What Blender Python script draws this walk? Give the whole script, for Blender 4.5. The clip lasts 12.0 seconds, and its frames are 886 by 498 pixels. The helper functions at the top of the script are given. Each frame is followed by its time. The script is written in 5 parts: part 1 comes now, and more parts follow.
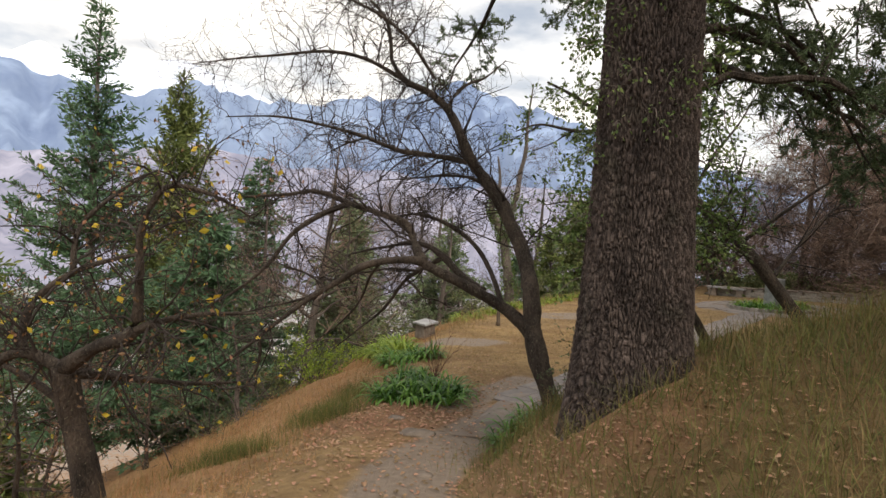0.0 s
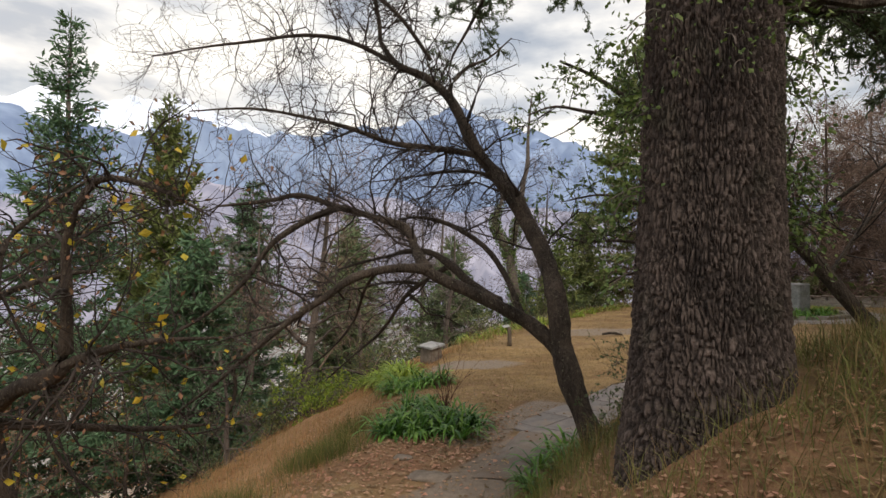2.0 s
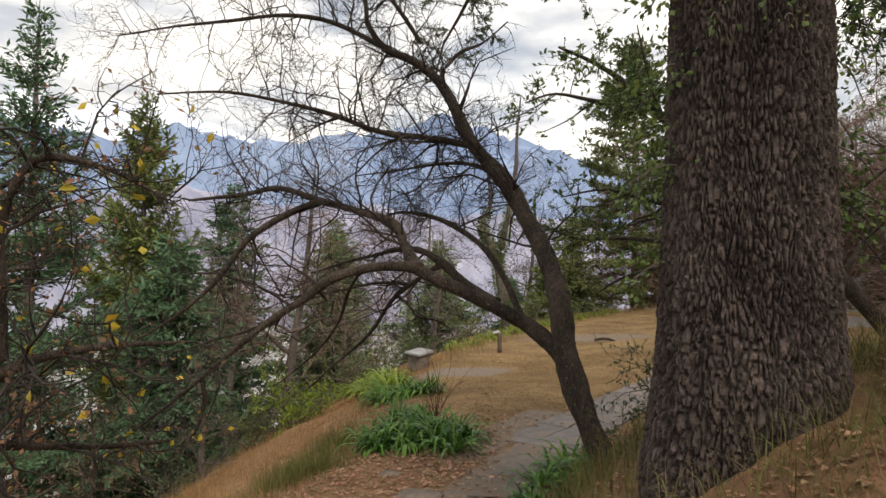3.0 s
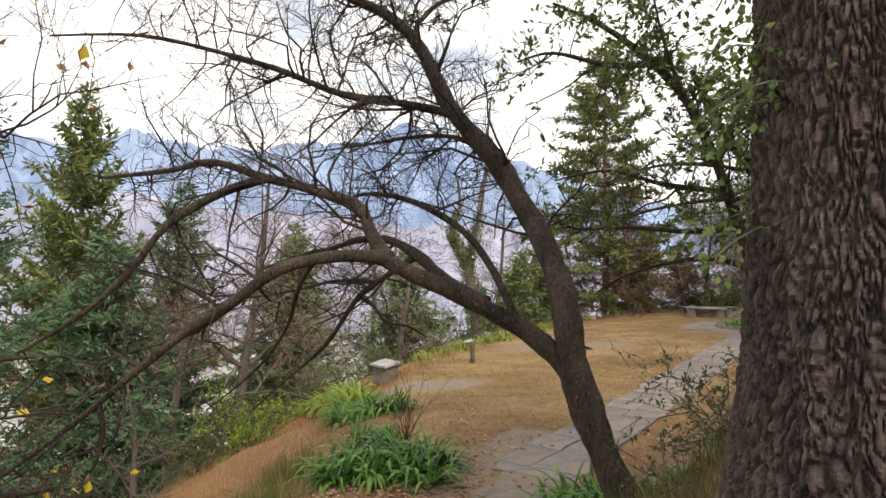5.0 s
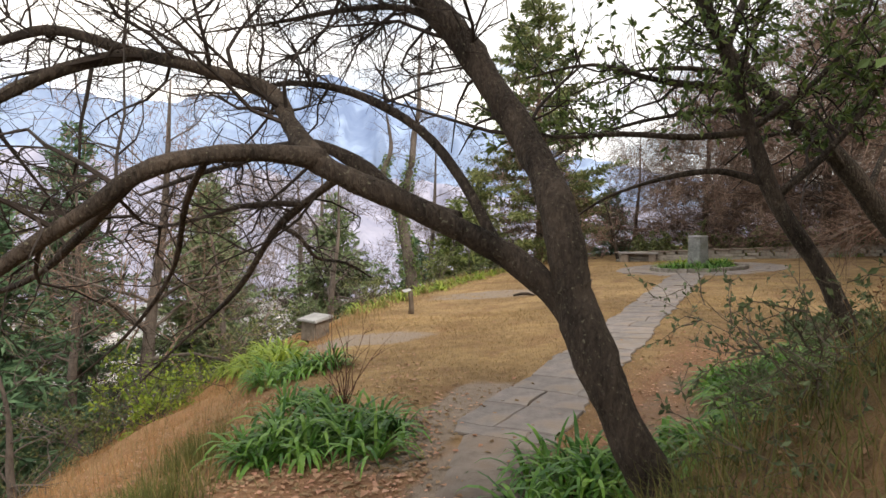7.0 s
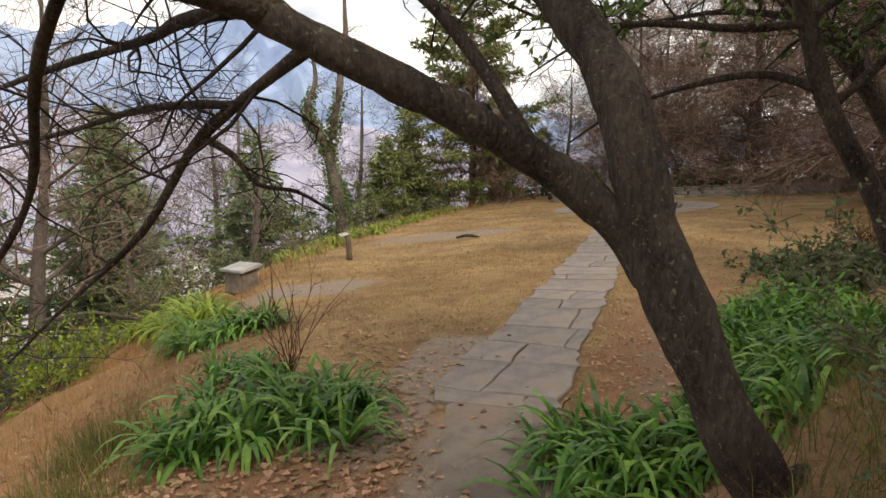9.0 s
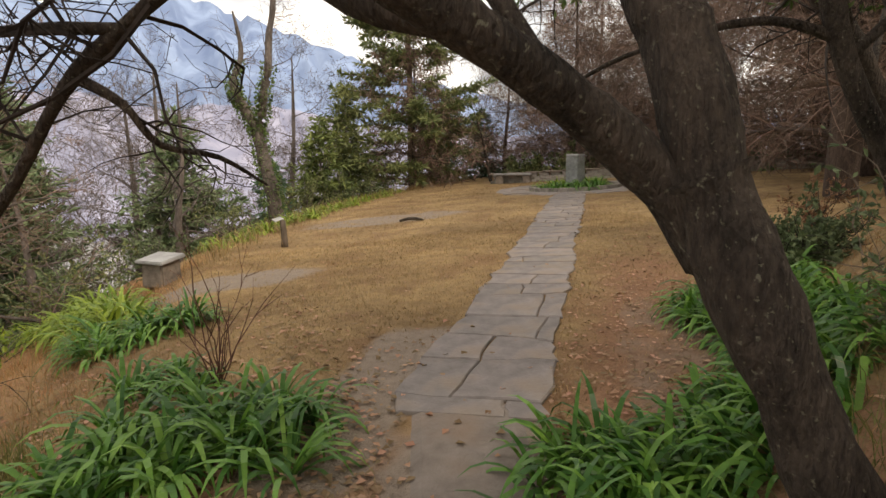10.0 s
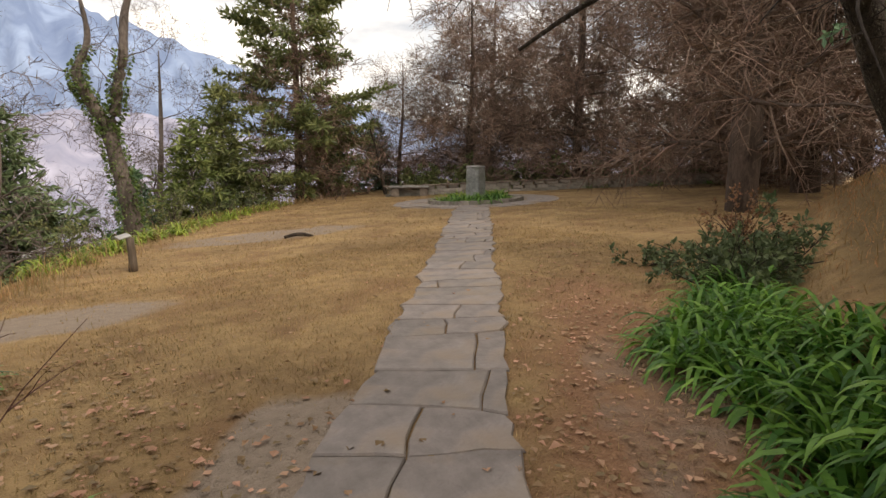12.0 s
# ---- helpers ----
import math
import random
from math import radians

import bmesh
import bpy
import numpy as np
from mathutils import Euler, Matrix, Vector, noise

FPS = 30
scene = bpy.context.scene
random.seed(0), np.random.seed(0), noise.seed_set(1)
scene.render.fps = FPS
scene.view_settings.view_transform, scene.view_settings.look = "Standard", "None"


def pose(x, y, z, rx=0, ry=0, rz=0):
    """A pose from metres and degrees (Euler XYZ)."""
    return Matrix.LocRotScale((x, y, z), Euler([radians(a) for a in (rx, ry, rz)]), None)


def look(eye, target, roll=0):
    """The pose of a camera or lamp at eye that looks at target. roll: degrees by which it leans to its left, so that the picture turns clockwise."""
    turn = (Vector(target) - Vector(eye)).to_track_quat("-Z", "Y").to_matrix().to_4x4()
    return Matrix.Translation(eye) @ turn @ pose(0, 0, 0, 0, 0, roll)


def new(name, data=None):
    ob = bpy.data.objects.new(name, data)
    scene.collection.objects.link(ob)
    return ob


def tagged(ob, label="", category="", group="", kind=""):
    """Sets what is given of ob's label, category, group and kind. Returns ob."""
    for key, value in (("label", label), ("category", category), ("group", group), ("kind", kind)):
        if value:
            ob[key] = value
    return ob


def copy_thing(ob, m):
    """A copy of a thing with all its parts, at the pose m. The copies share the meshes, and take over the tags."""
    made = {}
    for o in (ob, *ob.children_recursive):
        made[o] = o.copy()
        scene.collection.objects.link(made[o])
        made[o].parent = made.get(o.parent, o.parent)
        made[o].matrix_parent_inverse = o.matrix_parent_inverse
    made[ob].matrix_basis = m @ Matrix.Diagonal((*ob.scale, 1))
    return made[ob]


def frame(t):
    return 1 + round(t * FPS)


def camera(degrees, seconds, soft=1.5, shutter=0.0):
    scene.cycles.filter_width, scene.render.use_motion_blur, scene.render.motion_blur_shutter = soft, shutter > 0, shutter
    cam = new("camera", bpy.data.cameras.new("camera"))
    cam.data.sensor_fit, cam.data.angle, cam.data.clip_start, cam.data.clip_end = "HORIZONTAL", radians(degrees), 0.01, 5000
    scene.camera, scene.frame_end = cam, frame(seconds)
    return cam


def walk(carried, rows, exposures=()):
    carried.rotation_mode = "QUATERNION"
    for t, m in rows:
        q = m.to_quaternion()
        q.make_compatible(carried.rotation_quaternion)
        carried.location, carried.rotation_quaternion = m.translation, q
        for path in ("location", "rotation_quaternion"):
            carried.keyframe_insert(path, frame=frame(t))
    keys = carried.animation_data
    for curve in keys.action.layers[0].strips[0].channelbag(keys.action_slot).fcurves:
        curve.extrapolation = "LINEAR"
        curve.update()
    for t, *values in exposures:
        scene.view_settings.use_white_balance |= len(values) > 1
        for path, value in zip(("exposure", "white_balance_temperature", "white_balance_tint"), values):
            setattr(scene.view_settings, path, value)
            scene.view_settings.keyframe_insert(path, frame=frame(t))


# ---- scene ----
cam = camera(76.1, 12.0)
PATH = [
    (0, (1.578, 0.601, 2.741), (1.38, 2.591, 2.696), 3.5),
    (0.5, (1.553, 0.908, 2.684), (1.349, 2.897, 2.66), 2.6),
    (1, (1.521, 1.2, 2.602), (1.313, 3.189, 2.601), 1.7),
    (1.5, (1.492, 1.48, 2.54), (1.284, 3.469, 2.561), 1.5),
    (2, (1.411, 1.753, 2.499), (1.206, 3.742, 2.539), 1.0),
    (2.5, (1.358, 1.986, 2.458), (1.167, 3.976, 2.512), 0.8),
    (3, (1.292, 2.279, 2.4), (1.137, 4.272, 2.466), 1.0),
    (5, (1.116, 3.452, 2.248), (1.084, 5.449, 2.35), 0.9),
    (5.5, (1.095, 3.741, 2.187), (1.118, 5.739, 2.257), 0.9),
    (6, (1.046, 4.074, 2.128), (1.122, 6.072, 2.16), 1.0),
    (6.5, (1.025, 4.398, 2.065), (1.196, 6.39, 2.028), 0.7),
    (7, (0.945, 4.724, 1.975), (1.168, 6.711, 1.922), -0.3),
    (7.2, (0.919, 4.884, 1.937), (1.158, 6.868, 1.87), -0.8),
    (8.8, (0.697, 5.704, 1.859), (1.114, 7.649, 1.655), -1.2),
    (9, (0.681, 5.874, 1.823), (1.167, 7.798, 1.573), -0.7),
    (9.5, (0.671, 6.214, 1.766), (1.279, 8.095, 1.46), -0.4),
    (10, (0.704, 6.596, 1.717), (1.4, 8.446, 1.409), -1.1),
    (10.5, (0.747, 6.961, 1.676), (1.514, 8.784, 1.378), -1.0),
    (11, (0.89, 7.382, 1.625), (1.754, 9.163, 1.338), -0.6),
    (11.5, (1.011, 7.727, 1.598), (1.975, 9.457, 1.322), -0.2),
    (12, (1.212, 8.108, 1.574), (2.254, 9.795, 1.313), -0.2),
]
walk(cam, [(t, look(eye, target, roll)) for t, eye, target, roll in PATH], [(0.0, 0.7, 7150, 10), (1.5, 0.42, 7100, 10), (3.0, 0.58, 7150, 10), (5.5, 1.12, 7200, 10), (7.0, 1.14, 7150, 10), (9.5, 0.9, 7600, 11), (12.0, 0.84, 7650, 12)])

# ---------------------------------------------------------------- sky, sun
world = bpy.data.worlds.new("overcast_sky")
scene.world = world
world.use_nodes = True
wn, wl = world.node_tree.nodes, world.node_tree.links
wn.clear()
SUN_EL, SUN_AZ = 42.0, 150.0
sky = wn.new("ShaderNodeTexSky")
sky.sky_type, sky.sun_disc = "NISHITA", False
sky.sun_elevation, sky.sun_rotation = radians(SUN_EL), radians(SUN_AZ)
sky.air_density, sky.dust_density = 1.0, 2.0
coord = wn.new("ShaderNodeTexCoord")
cloud_map = wn.new("ShaderNodeMapping")
cloud_map.inputs["Scale"].default_value = (1.6, 1.6, 4.5)
cloud = wn.new("ShaderNodeTexNoise")
cloud.inputs["Scale"].default_value, cloud.inputs["Detail"].default_value = 1.7, 7
cloud.inputs["Roughness"].default_value = 0.55
cloud_ramp = wn.new("ShaderNodeValToRGB")
cloud_ramp.color_ramp.elements[0].position, cloud_ramp.color_ramp.elements[1].position = 0.28, 0.56
cloud_ramp.color_ramp.elements[0].color = (0.45, 0.45, 0.45, 1)
cloud_col = wn.new("ShaderNodeMix")
cloud_col.data_type = "RGBA"
cloud_col.inputs["A"].default_value, cloud_col.inputs["B"].default_value = (4.8, 5.1, 5.7, 1), (9.4, 9.4, 9.4, 1)
under, under_range = wn.new("ShaderNodeTexNoise"), wn.new("ShaderNodeMapRange")
under.inputs["Scale"].default_value, under.inputs["Detail"].default_value = 3.4, 7
under_range.inputs["From Min"].default_value, under_range.inputs["From Max"].default_value = 0.34, 0.6
cloud_mix = wn.new("ShaderNodeMix")
cloud_mix.data_type = "RGBA"
back = wn.new("ShaderNodeBackground")
back.inputs["Strength"].default_value = 0.1
w_out = wn.new("ShaderNodeOutputWorld")
wl.new(coord.outputs["Generated"], cloud_map.inputs["Vector"])
wl.new(cloud_map.outputs[0], cloud.inputs["Vector"])
wl.new(cloud.outputs["Fac"], cloud_ramp.inputs[0])
wl.new(cloud_ramp.outputs[0], cloud_mix.inputs["Factor"])
wl.new(sky.outputs[0], cloud_mix.inputs["A"])
wl.new(cloud_map.outputs[0], under.inputs["Vector"])
wl.new(under.outputs["Fac"], under_range.inputs["Value"])
wl.new(under_range.outputs[0], cloud_col.inputs["Factor"])
wl.new(cloud_col.outputs["Result"], cloud_mix.inputs["B"])
wl.new(cloud_mix.outputs["Result"], back.inputs["Color"])
wl.new(back.outputs[0], w_out.inputs["Surface"])

sun = new("sun", bpy.data.lights.new("sun", "SUN"))
sun.data.energy, sun.data.angle, sun.data.color = 1.2, radians(14), (1.0, 0.95, 0.88)
az, el = radians(SUN_AZ), radians(SUN_EL)
sun_from = Vector((math.sin(az) * math.cos(el), math.cos(az) * math.cos(el), math.sin(el)))
sun.matrix_world = look(sun_from * 50, (0, 0, 0))


# ---------------------------------------------------------------- materials
def material(name, dark, light, scale=8.0, rough=0.85, bump=0.3, bump_scale=None, stretch=(1, 1, 1), vary=0.0, metal=0.0,
             spots=None, spot_scale=3.0, spot_at=(0.55, 0.7), island=False, distance=0.02):
    """Two-scale noise between two colours, stains of a third colour, bump, and a shift of value per object or per island."""
    m = bpy.data.materials.new(name)
    m.use_nodes = True
    n, l = m.node_tree.nodes, m.node_tree.links
    bsdf = n["Principled BSDF"]
    bsdf.inputs["Roughness"].default_value, bsdf.inputs["Metallic"].default_value = rough, metal
    bsdf.inputs["Specular IOR Level"].default_value = 0.3
    tc, mp = n.new("ShaderNodeTexCoord"), n.new("ShaderNodeMapping")
    mp.inputs["Scale"].default_value = stretch
    l.new(tc.outputs["Object"], mp.inputs["Vector"])
    fine, broad = n.new("ShaderNodeTexNoise"), n.new("ShaderNodeTexNoise")
    fine.inputs["Scale"].default_value, fine.inputs["Detail"].default_value, fine.inputs["Roughness"].default_value = scale, 8, 0.65
    broad.inputs["Scale"].default_value, broad.inputs["Detail"].default_value = scale / 9, 3
    l.new(mp.outputs[0], fine.inputs["Vector"])
    l.new(mp.outputs[0], broad.inputs["Vector"])
    add = n.new("ShaderNodeMath")
    add.operation = "ADD"
    l.new(fine.outputs["Fac"], add.inputs[0])
    l.new(broad.outputs["Fac"], add.inputs[1])
    fac = n.new("ShaderNodeMapRange")
    fac.inputs["From Min"].default_value, fac.inputs["From Max"].default_value = 0.72, 1.28
    l.new(add.outputs[0], fac.inputs["Value"])
    mix = n.new("ShaderNodeMix")
    mix.data_type = "RGBA"
    mix.inputs["A"].default_value, mix.inputs["B"].default_value = (*dark, 1), (*light, 1)
    l.new(fac.outputs[0], mix.inputs["Factor"])
    out = mix.outputs["Result"]
    if spots:
        sp, rp, mx = n.new("ShaderNodeTexNoise"), n.new("ShaderNodeMapRange"), n.new("ShaderNodeMix")
        sp.inputs["Scale"].default_value, sp.inputs["Detail"].default_value = spot_scale, 6
        l.new(tc.outputs["Object"], sp.inputs["Vector"])
        rp.inputs["From Min"].default_value, rp.inputs["From Max"].default_value = spot_at
        l.new(sp.outputs["Fac"], rp.inputs["Value"])
        mx.data_type = "RGBA"
        mx.inputs["B"].default_value = (*spots, 1)
        l.new(rp.outputs[0], mx.inputs["Factor"])
        l.new(out, mx.inputs["A"])
        out = mx.outputs["Result"]
    if vary:
        src = n.new("ShaderNodeNewGeometry" if island else "ShaderNodeObjectInfo")
        hsv, vr, hr = n.new("ShaderNodeHueSaturation"), n.new("ShaderNodeMapRange"), n.new("ShaderNodeMapRange")
        vr.inputs["To Min"].default_value, vr.inputs["To Max"].default_value = 1 - vary, 1 + vary
        hr.inputs["To Min"].default_value, hr.inputs["To Max"].default_value = 0.5 + vary * 0.05, 0.5 - vary * 0.05
        rnd = src.outputs["Random Per Island" if island else "Random"]
        l.new(rnd, vr.inputs["Value"])
        l.new(rnd, hr.inputs["Value"])
        l.new(vr.outputs[0], hsv.inputs["Value"])
        l.new(hr.outputs[0], hsv.inputs["Hue"])
        l.new(out, hsv.inputs["Color"])
        out = hsv.outputs[0]
    l.new(out, bsdf.inputs["Base Color"])
    if bump:
        bn, bp = n.new("ShaderNodeTexNoise"), n.new("ShaderNodeBump")
        bn.inputs["Scale"].default_value, bn.inputs["Detail"].default_value = bump_scale or scale * 2, 6
        l.new(mp.outputs[0], bn.inputs["Vector"])
        bp.inputs["Strength"].default_value, bp.inputs["Distance"].default_value = bump, distance
        l.new(bn.outputs["Fac"], bp.inputs["Height"])
        l.new(bp.outputs[0], bsdf.inputs["Normal"])
    return m


def leaf_material(name, dark, light, vary=0.35, rough=0.5, translucent=0.25):
    m = material(name, dark, light, 6, rough, 0, vary=vary, island=True)
    n, l = m.node_tree.nodes, m.node_tree.links
    bsdf = n["Principled BSDF"]
    tr, mx = n.new("ShaderNodeBsdfTranslucent"), n.new("ShaderNodeMixShader")
    src = bsdf.inputs["Base Color"].links[0].from_socket
    l.new(src, tr.inputs["Color"])
    mx.inputs[0].default_value = translucent
    l.new(bsdf.outputs[0], mx.inputs[1])
    l.new(tr.outputs[0], mx.inputs[2])
    l.new(mx.outputs[0], n["Material Output"].inputs["Surface"])
    return m


M_BARK_CEDAR = material("cedar_bark", (0.03, 0.022, 0.02), (0.14, 0.108, 0.095), 26, 0.95, 0.9, 45, (1, 1, 0.6), spots=(0.085, 0.08, 0.06), spot_scale=2.2, spot_at=(0.58, 0.85), distance=0.03)
M_BARK_DARK = material("dark_bark", (0.012, 0.009, 0.007), (0.1, 0.076, 0.06), 42, 0.9, 1.0, 60, (1, 1, 0.35), spots=(0.16, 0.15, 0.11), spot_scale=48, spot_at=(0.62, 0.7), distance=0.04)
M_TWIG = material("twig_bark", (0.018, 0.014, 0.012), (0.06, 0.046, 0.04), 30, 0.9, 0)
M_TWIG_BROWN = material("brown_twigs", (0.1, 0.066, 0.05), (0.28, 0.195, 0.15), 12, 0.9, 0, vary=0.3, island=True)
M_TWIG_GREY = material("grey_twigs", (0.07, 0.057, 0.052), (0.19, 0.155, 0.14), 12, 0.9, 0, vary=0.3, island=True)
M_STEM = material("reddish_stems", (0.07, 0.03, 0.022), (0.17, 0.08, 0.06), 20, 0.7, 0)
M_BARK_GREY = material("grey_bark", (0.05, 0.042, 0.036), (0.2, 0.165, 0.145), 18, 0.95, 0.6, 40, (1, 1, 0.4))
M_BARK_BROWN = material("brown_bark", (0.04, 0.028, 0.022), (0.15, 0.11, 0.09), 20, 0.95, 0.8, 40, (1, 1, 0.35))
M_SLAB = material("grey_slate", (0.14, 0.12, 0.112), (0.285, 0.25, 0.235), 5, 0.75, 0.45, 30, vary=0.1, spots=(0.25, 0.19, 0.14), spot_scale=2.2, spot_at=(0.5, 0.75))
M_CONCRETE = material("worn_concrete", (0.12, 0.096, 0.08), (0.26, 0.22, 0.19), 4, 0.85, 0.4, 40, spots=(0.2, 0.14, 0.1), spot_scale=1.8, spot_at=(0.48, 0.72))
M_STONE = material("grey_granite", (0.13, 0.135, 0.135), (0.33, 0.335, 0.33), 16, 0.85, 0.5, 40, spots=(0.11, 0.12, 0.08), spot_scale=3, spot_at=(0.52, 0.8))
M_STONE_LIGHT = material("pale_stone_top", (0.21, 0.205, 0.2), (0.41, 0.405, 0.4), 9, 0.55, 0.2, 30)
M_STONE_BROWN = material("brown_stone", (0.1, 0.08, 0.065), (0.27, 0.22, 0.18), 9, 0.9, 0.6, 30)
M_WALL = material("weathered_wall", (0.15, 0.13, 0.11), (0.34, 0.31, 0.27), 7, 0.9, 0.6, 24, vary=0.2)
M_POST = material("weathered_post", (0.05, 0.04, 0.03), (0.17, 0.13, 0.1), 20, 0.9, 0.5, 40, (1, 1, 0.2))
M_LILY = leaf_material("strap_leaves", (0.038, 0.118, 0.016), (0.135, 0.285, 0.048), 0.5, 0.36)
M_LILY_LIME = leaf_material("lime_strap_leaves", (0.12, 0.2, 0.02), (0.3, 0.38, 0.06), 0.35, 0.45)
M_SHRUB = leaf_material("dull_shrub_leaves", (0.06, 0.09, 0.04), (0.15, 0.19, 0.09), 0.35)
M_IVY = leaf_material("ivy_leaves", (0.055, 0.1, 0.025), (0.16, 0.22, 0.065), 0.4, 0.45)
M_CONIFER = leaf_material("blue_green_needles", (0.05, 0.11, 0.058), (0.14, 0.24, 0.125), 0.35, 0.6, 0.15)
M_PINE = leaf_material("olive_needles", (0.085, 0.12, 0.03), (0.21, 0.25, 0.085), 0.35, 0.6, 0.15)
M_CEDAR_LEAF = leaf_material("dark_cedar_needles", (0.04, 0.066, 0.03), (0.115, 0.155, 0.07), 0.35, 0.6, 0.1)
M_FAR_CEDAR = leaf_material("dull_green_needles", (0.085, 0.13, 0.062), (0.2, 0.26, 0.13), 0.35, 0.6, 0.15)
M_BUSH = leaf_material("bank_bush_leaves", (0.09, 0.12, 0.042), (0.23, 0.25, 0.1), 0.4)
M_YELLOW = leaf_material("yellow_leaves", (0.4, 0.3, 0.03), (0.62, 0.5, 0.07), 0.3)
M_RUST = leaf_material("rust_leaves", (0.14, 0.075, 0.04), (0.3, 0.17, 0.09), 0.35)
M_LITTER = leaf_material("fallen_leaves", (0.2, 0.105, 0.055), (0.44, 0.29, 0.18), 0.5, 0.7, 0.1)
M_HILL_DRY = leaf_material("hill_dry_grass", (0.1, 0.07, 0.03), (0.27, 0.185, 0.08), 0.4, 0.7, 0.2)
M_DRY = leaf_material("dry_grass", (0.215, 0.142, 0.062), (0.44, 0.315, 0.152), 0.35, 0.7, 0.2)
M_STRAW = leaf_material("rust_dry_grass", (0.26, 0.135, 0.055), (0.5, 0.3, 0.14), 0.35, 0.7, 0.2)
M_GREEN_GRASS = leaf_material("green_grass", (0.07, 0.085, 0.02), (0.19, 0.19, 0.06), 0.4, 0.6, 0.2)


# ---------------------------------------------------------------- mesh helpers
class Soup:
    """Vertices and faces gathered for one mesh."""

    def __init__(self):
        self.v, self.f = [], []

    def add(self, verts, faces):
        k = len(self.v)
        self.v.extend(tuple(p) for p in verts)
        self.f.extend(tuple(i + k for i in f) for f in faces)

    def tube(self, pts, radii, sides=6, close=True):
        pts = [Vector(p) for p in pts]
        up = Vector((0.13, 0.21, 0.97))
        k = len(self.v)
        for i, p in enumerate(pts):
            d = (pts[min(i + 1, len(pts) - 1)] - pts[max(i - 1, 0)]).normalized()
            a = d.cross(up if abs(d.dot(up)) < 0.95 else Vector((1, 0, 0))).normalized()
            b = d.cross(a)
            for s in range(sides):
                t = math.tau * s / sides
                self.v.append(tuple(p + (a * math.cos(t) + b * math.sin(t)) * radii[i]))
        for i in range(len(pts) - 1):
            for s in range(sides):
                q = (s + 1) % sides
                self.f.append((k + i * sides + s, k + i * sides + q, k + (i + 1) * sides + q, k + (i + 1) * sides + s))
        if close:
            self.f.append(tuple(k + s for s in range(sides))[::-1])
            self.f.append(tuple(k + (len(pts) - 1) * sides + s for s in range(sides)))

    def ribbon(self, pts, radii):
        """A thin twig as a narrow strip, for trees far off."""
        d = (pts[-1] - pts[0]).normalized()
        side = d.orthogonal().normalized()
        side.rotate(Matrix.Rotation(random.uniform(0, math.tau), 3, d))
        k = len(self.v)
        for p, r in zip(pts, radii):
            self.v.extend((tuple(p - side * r), tuple(p + side * r)))
        for i in range(len(pts) - 1):
            self.f.append((k + 2 * i, k + 2 * i + 1, k + 2 * i + 3, k + 2 * i + 2))

    def blade(self, base, way, length, width, droop=0.3, segs=3, side=None, fold=0.0):
        """A strap-shaped leaf that leaves base along way and bends down."""
        way = Vector(way).normalized()
        side = (side or way.cross(Vector((0, 0, 1)))).normalized() if abs(way.z) < 0.999 or side else Vector((1, 0, 0))
        pts, p, d = [], Vector(base), way.copy()
        for i in range(segs + 1):
            pts.append(p.copy())
            p += d * (length / segs)
            d = (d + Vector((0, 0, -droop * (i + 1) / segs))).normalized()
        k = len(self.v)
        for i, q in enumerate(pts):
            w = width * (0.75 + 0.5 * i / segs if i < segs * 0.6 else 1.15 * (1 - (i / segs) ** 3) + 0.04) / 2
            self.v.extend((tuple(q - side * w), tuple(q + side * w)))
        for i in range(segs):
            self.f.append((k + 2 * i, k + 2 * i + 1, k + 2 * i + 3, k + 2 * i + 2))

    def leaf(self, at, way, size, width=0.5):
        """A small folded leaf of four triangles' worth of faces."""
        way = Vector(way).normalized()
        side = way.orthogonal().normalized()
        side.rotate(Matrix.Rotation(random.uniform(0, math.tau), 3, way))
        nrm, p = way.cross(side), Vector(at)
        k = len(self.v)
        mid = p + way * size * 0.5
        self.v.extend((tuple(p), tuple(mid + side * size * width / 2 + nrm * size * 0.08), tuple(p + way * size), tuple(mid - side * size * width / 2 + nrm * size * 0.08)))
        self.f.extend(((k, k + 1, k + 2), (k, k + 2, k + 3)))

    def box(self, x0, y0, z0, x1, y1, z1):
        v = [(x, y, z) for z in (z0, z1) for y in (y0, y1) for x in (x0, x1)]
        self.add(v, [(0, 2, 3, 1), (4, 5, 7, 6), (0, 1, 5, 4), (2, 6, 7, 3), (0, 4, 6, 2), (1, 3, 7, 5)])

    def mesh(self, name, mat, smooth=False):
        me = bpy.data.meshes.new(name)
        me.from_pydata(self.v, [], self.f)
        me.materials.append(mat)
        if smooth:
            me.polygons.foreach_set("use_smooth", [True] * len(me.polygons))
        me.update()
        return me


def part(name, data, mat, parent, label="", smooth=False):
    """Links a soup, a bmesh or a mesh as one object under parent."""
    if isinstance(data, Soup):
        data = data.mesh(name, mat, smooth)
    elif isinstance(data, bmesh.types.BMesh):
        me = bpy.data.meshes.new(name)
        data.to_mesh(me)
        data.free()
        me.materials.append(mat)
        data = me
    ob = new(name, data)
    ob.parent = parent
    return tagged(ob, label, kind="stuff" if name in ("twig_spray", "needle_foliage", "leaf_cover", "branch_spray", "stem_spray", "ivy") else "")


def thing(name, m, label, category, group="", kind=""):
    ob = new(name)
    ob.matrix_world = m
    return tagged(ob, label, category, group, kind)


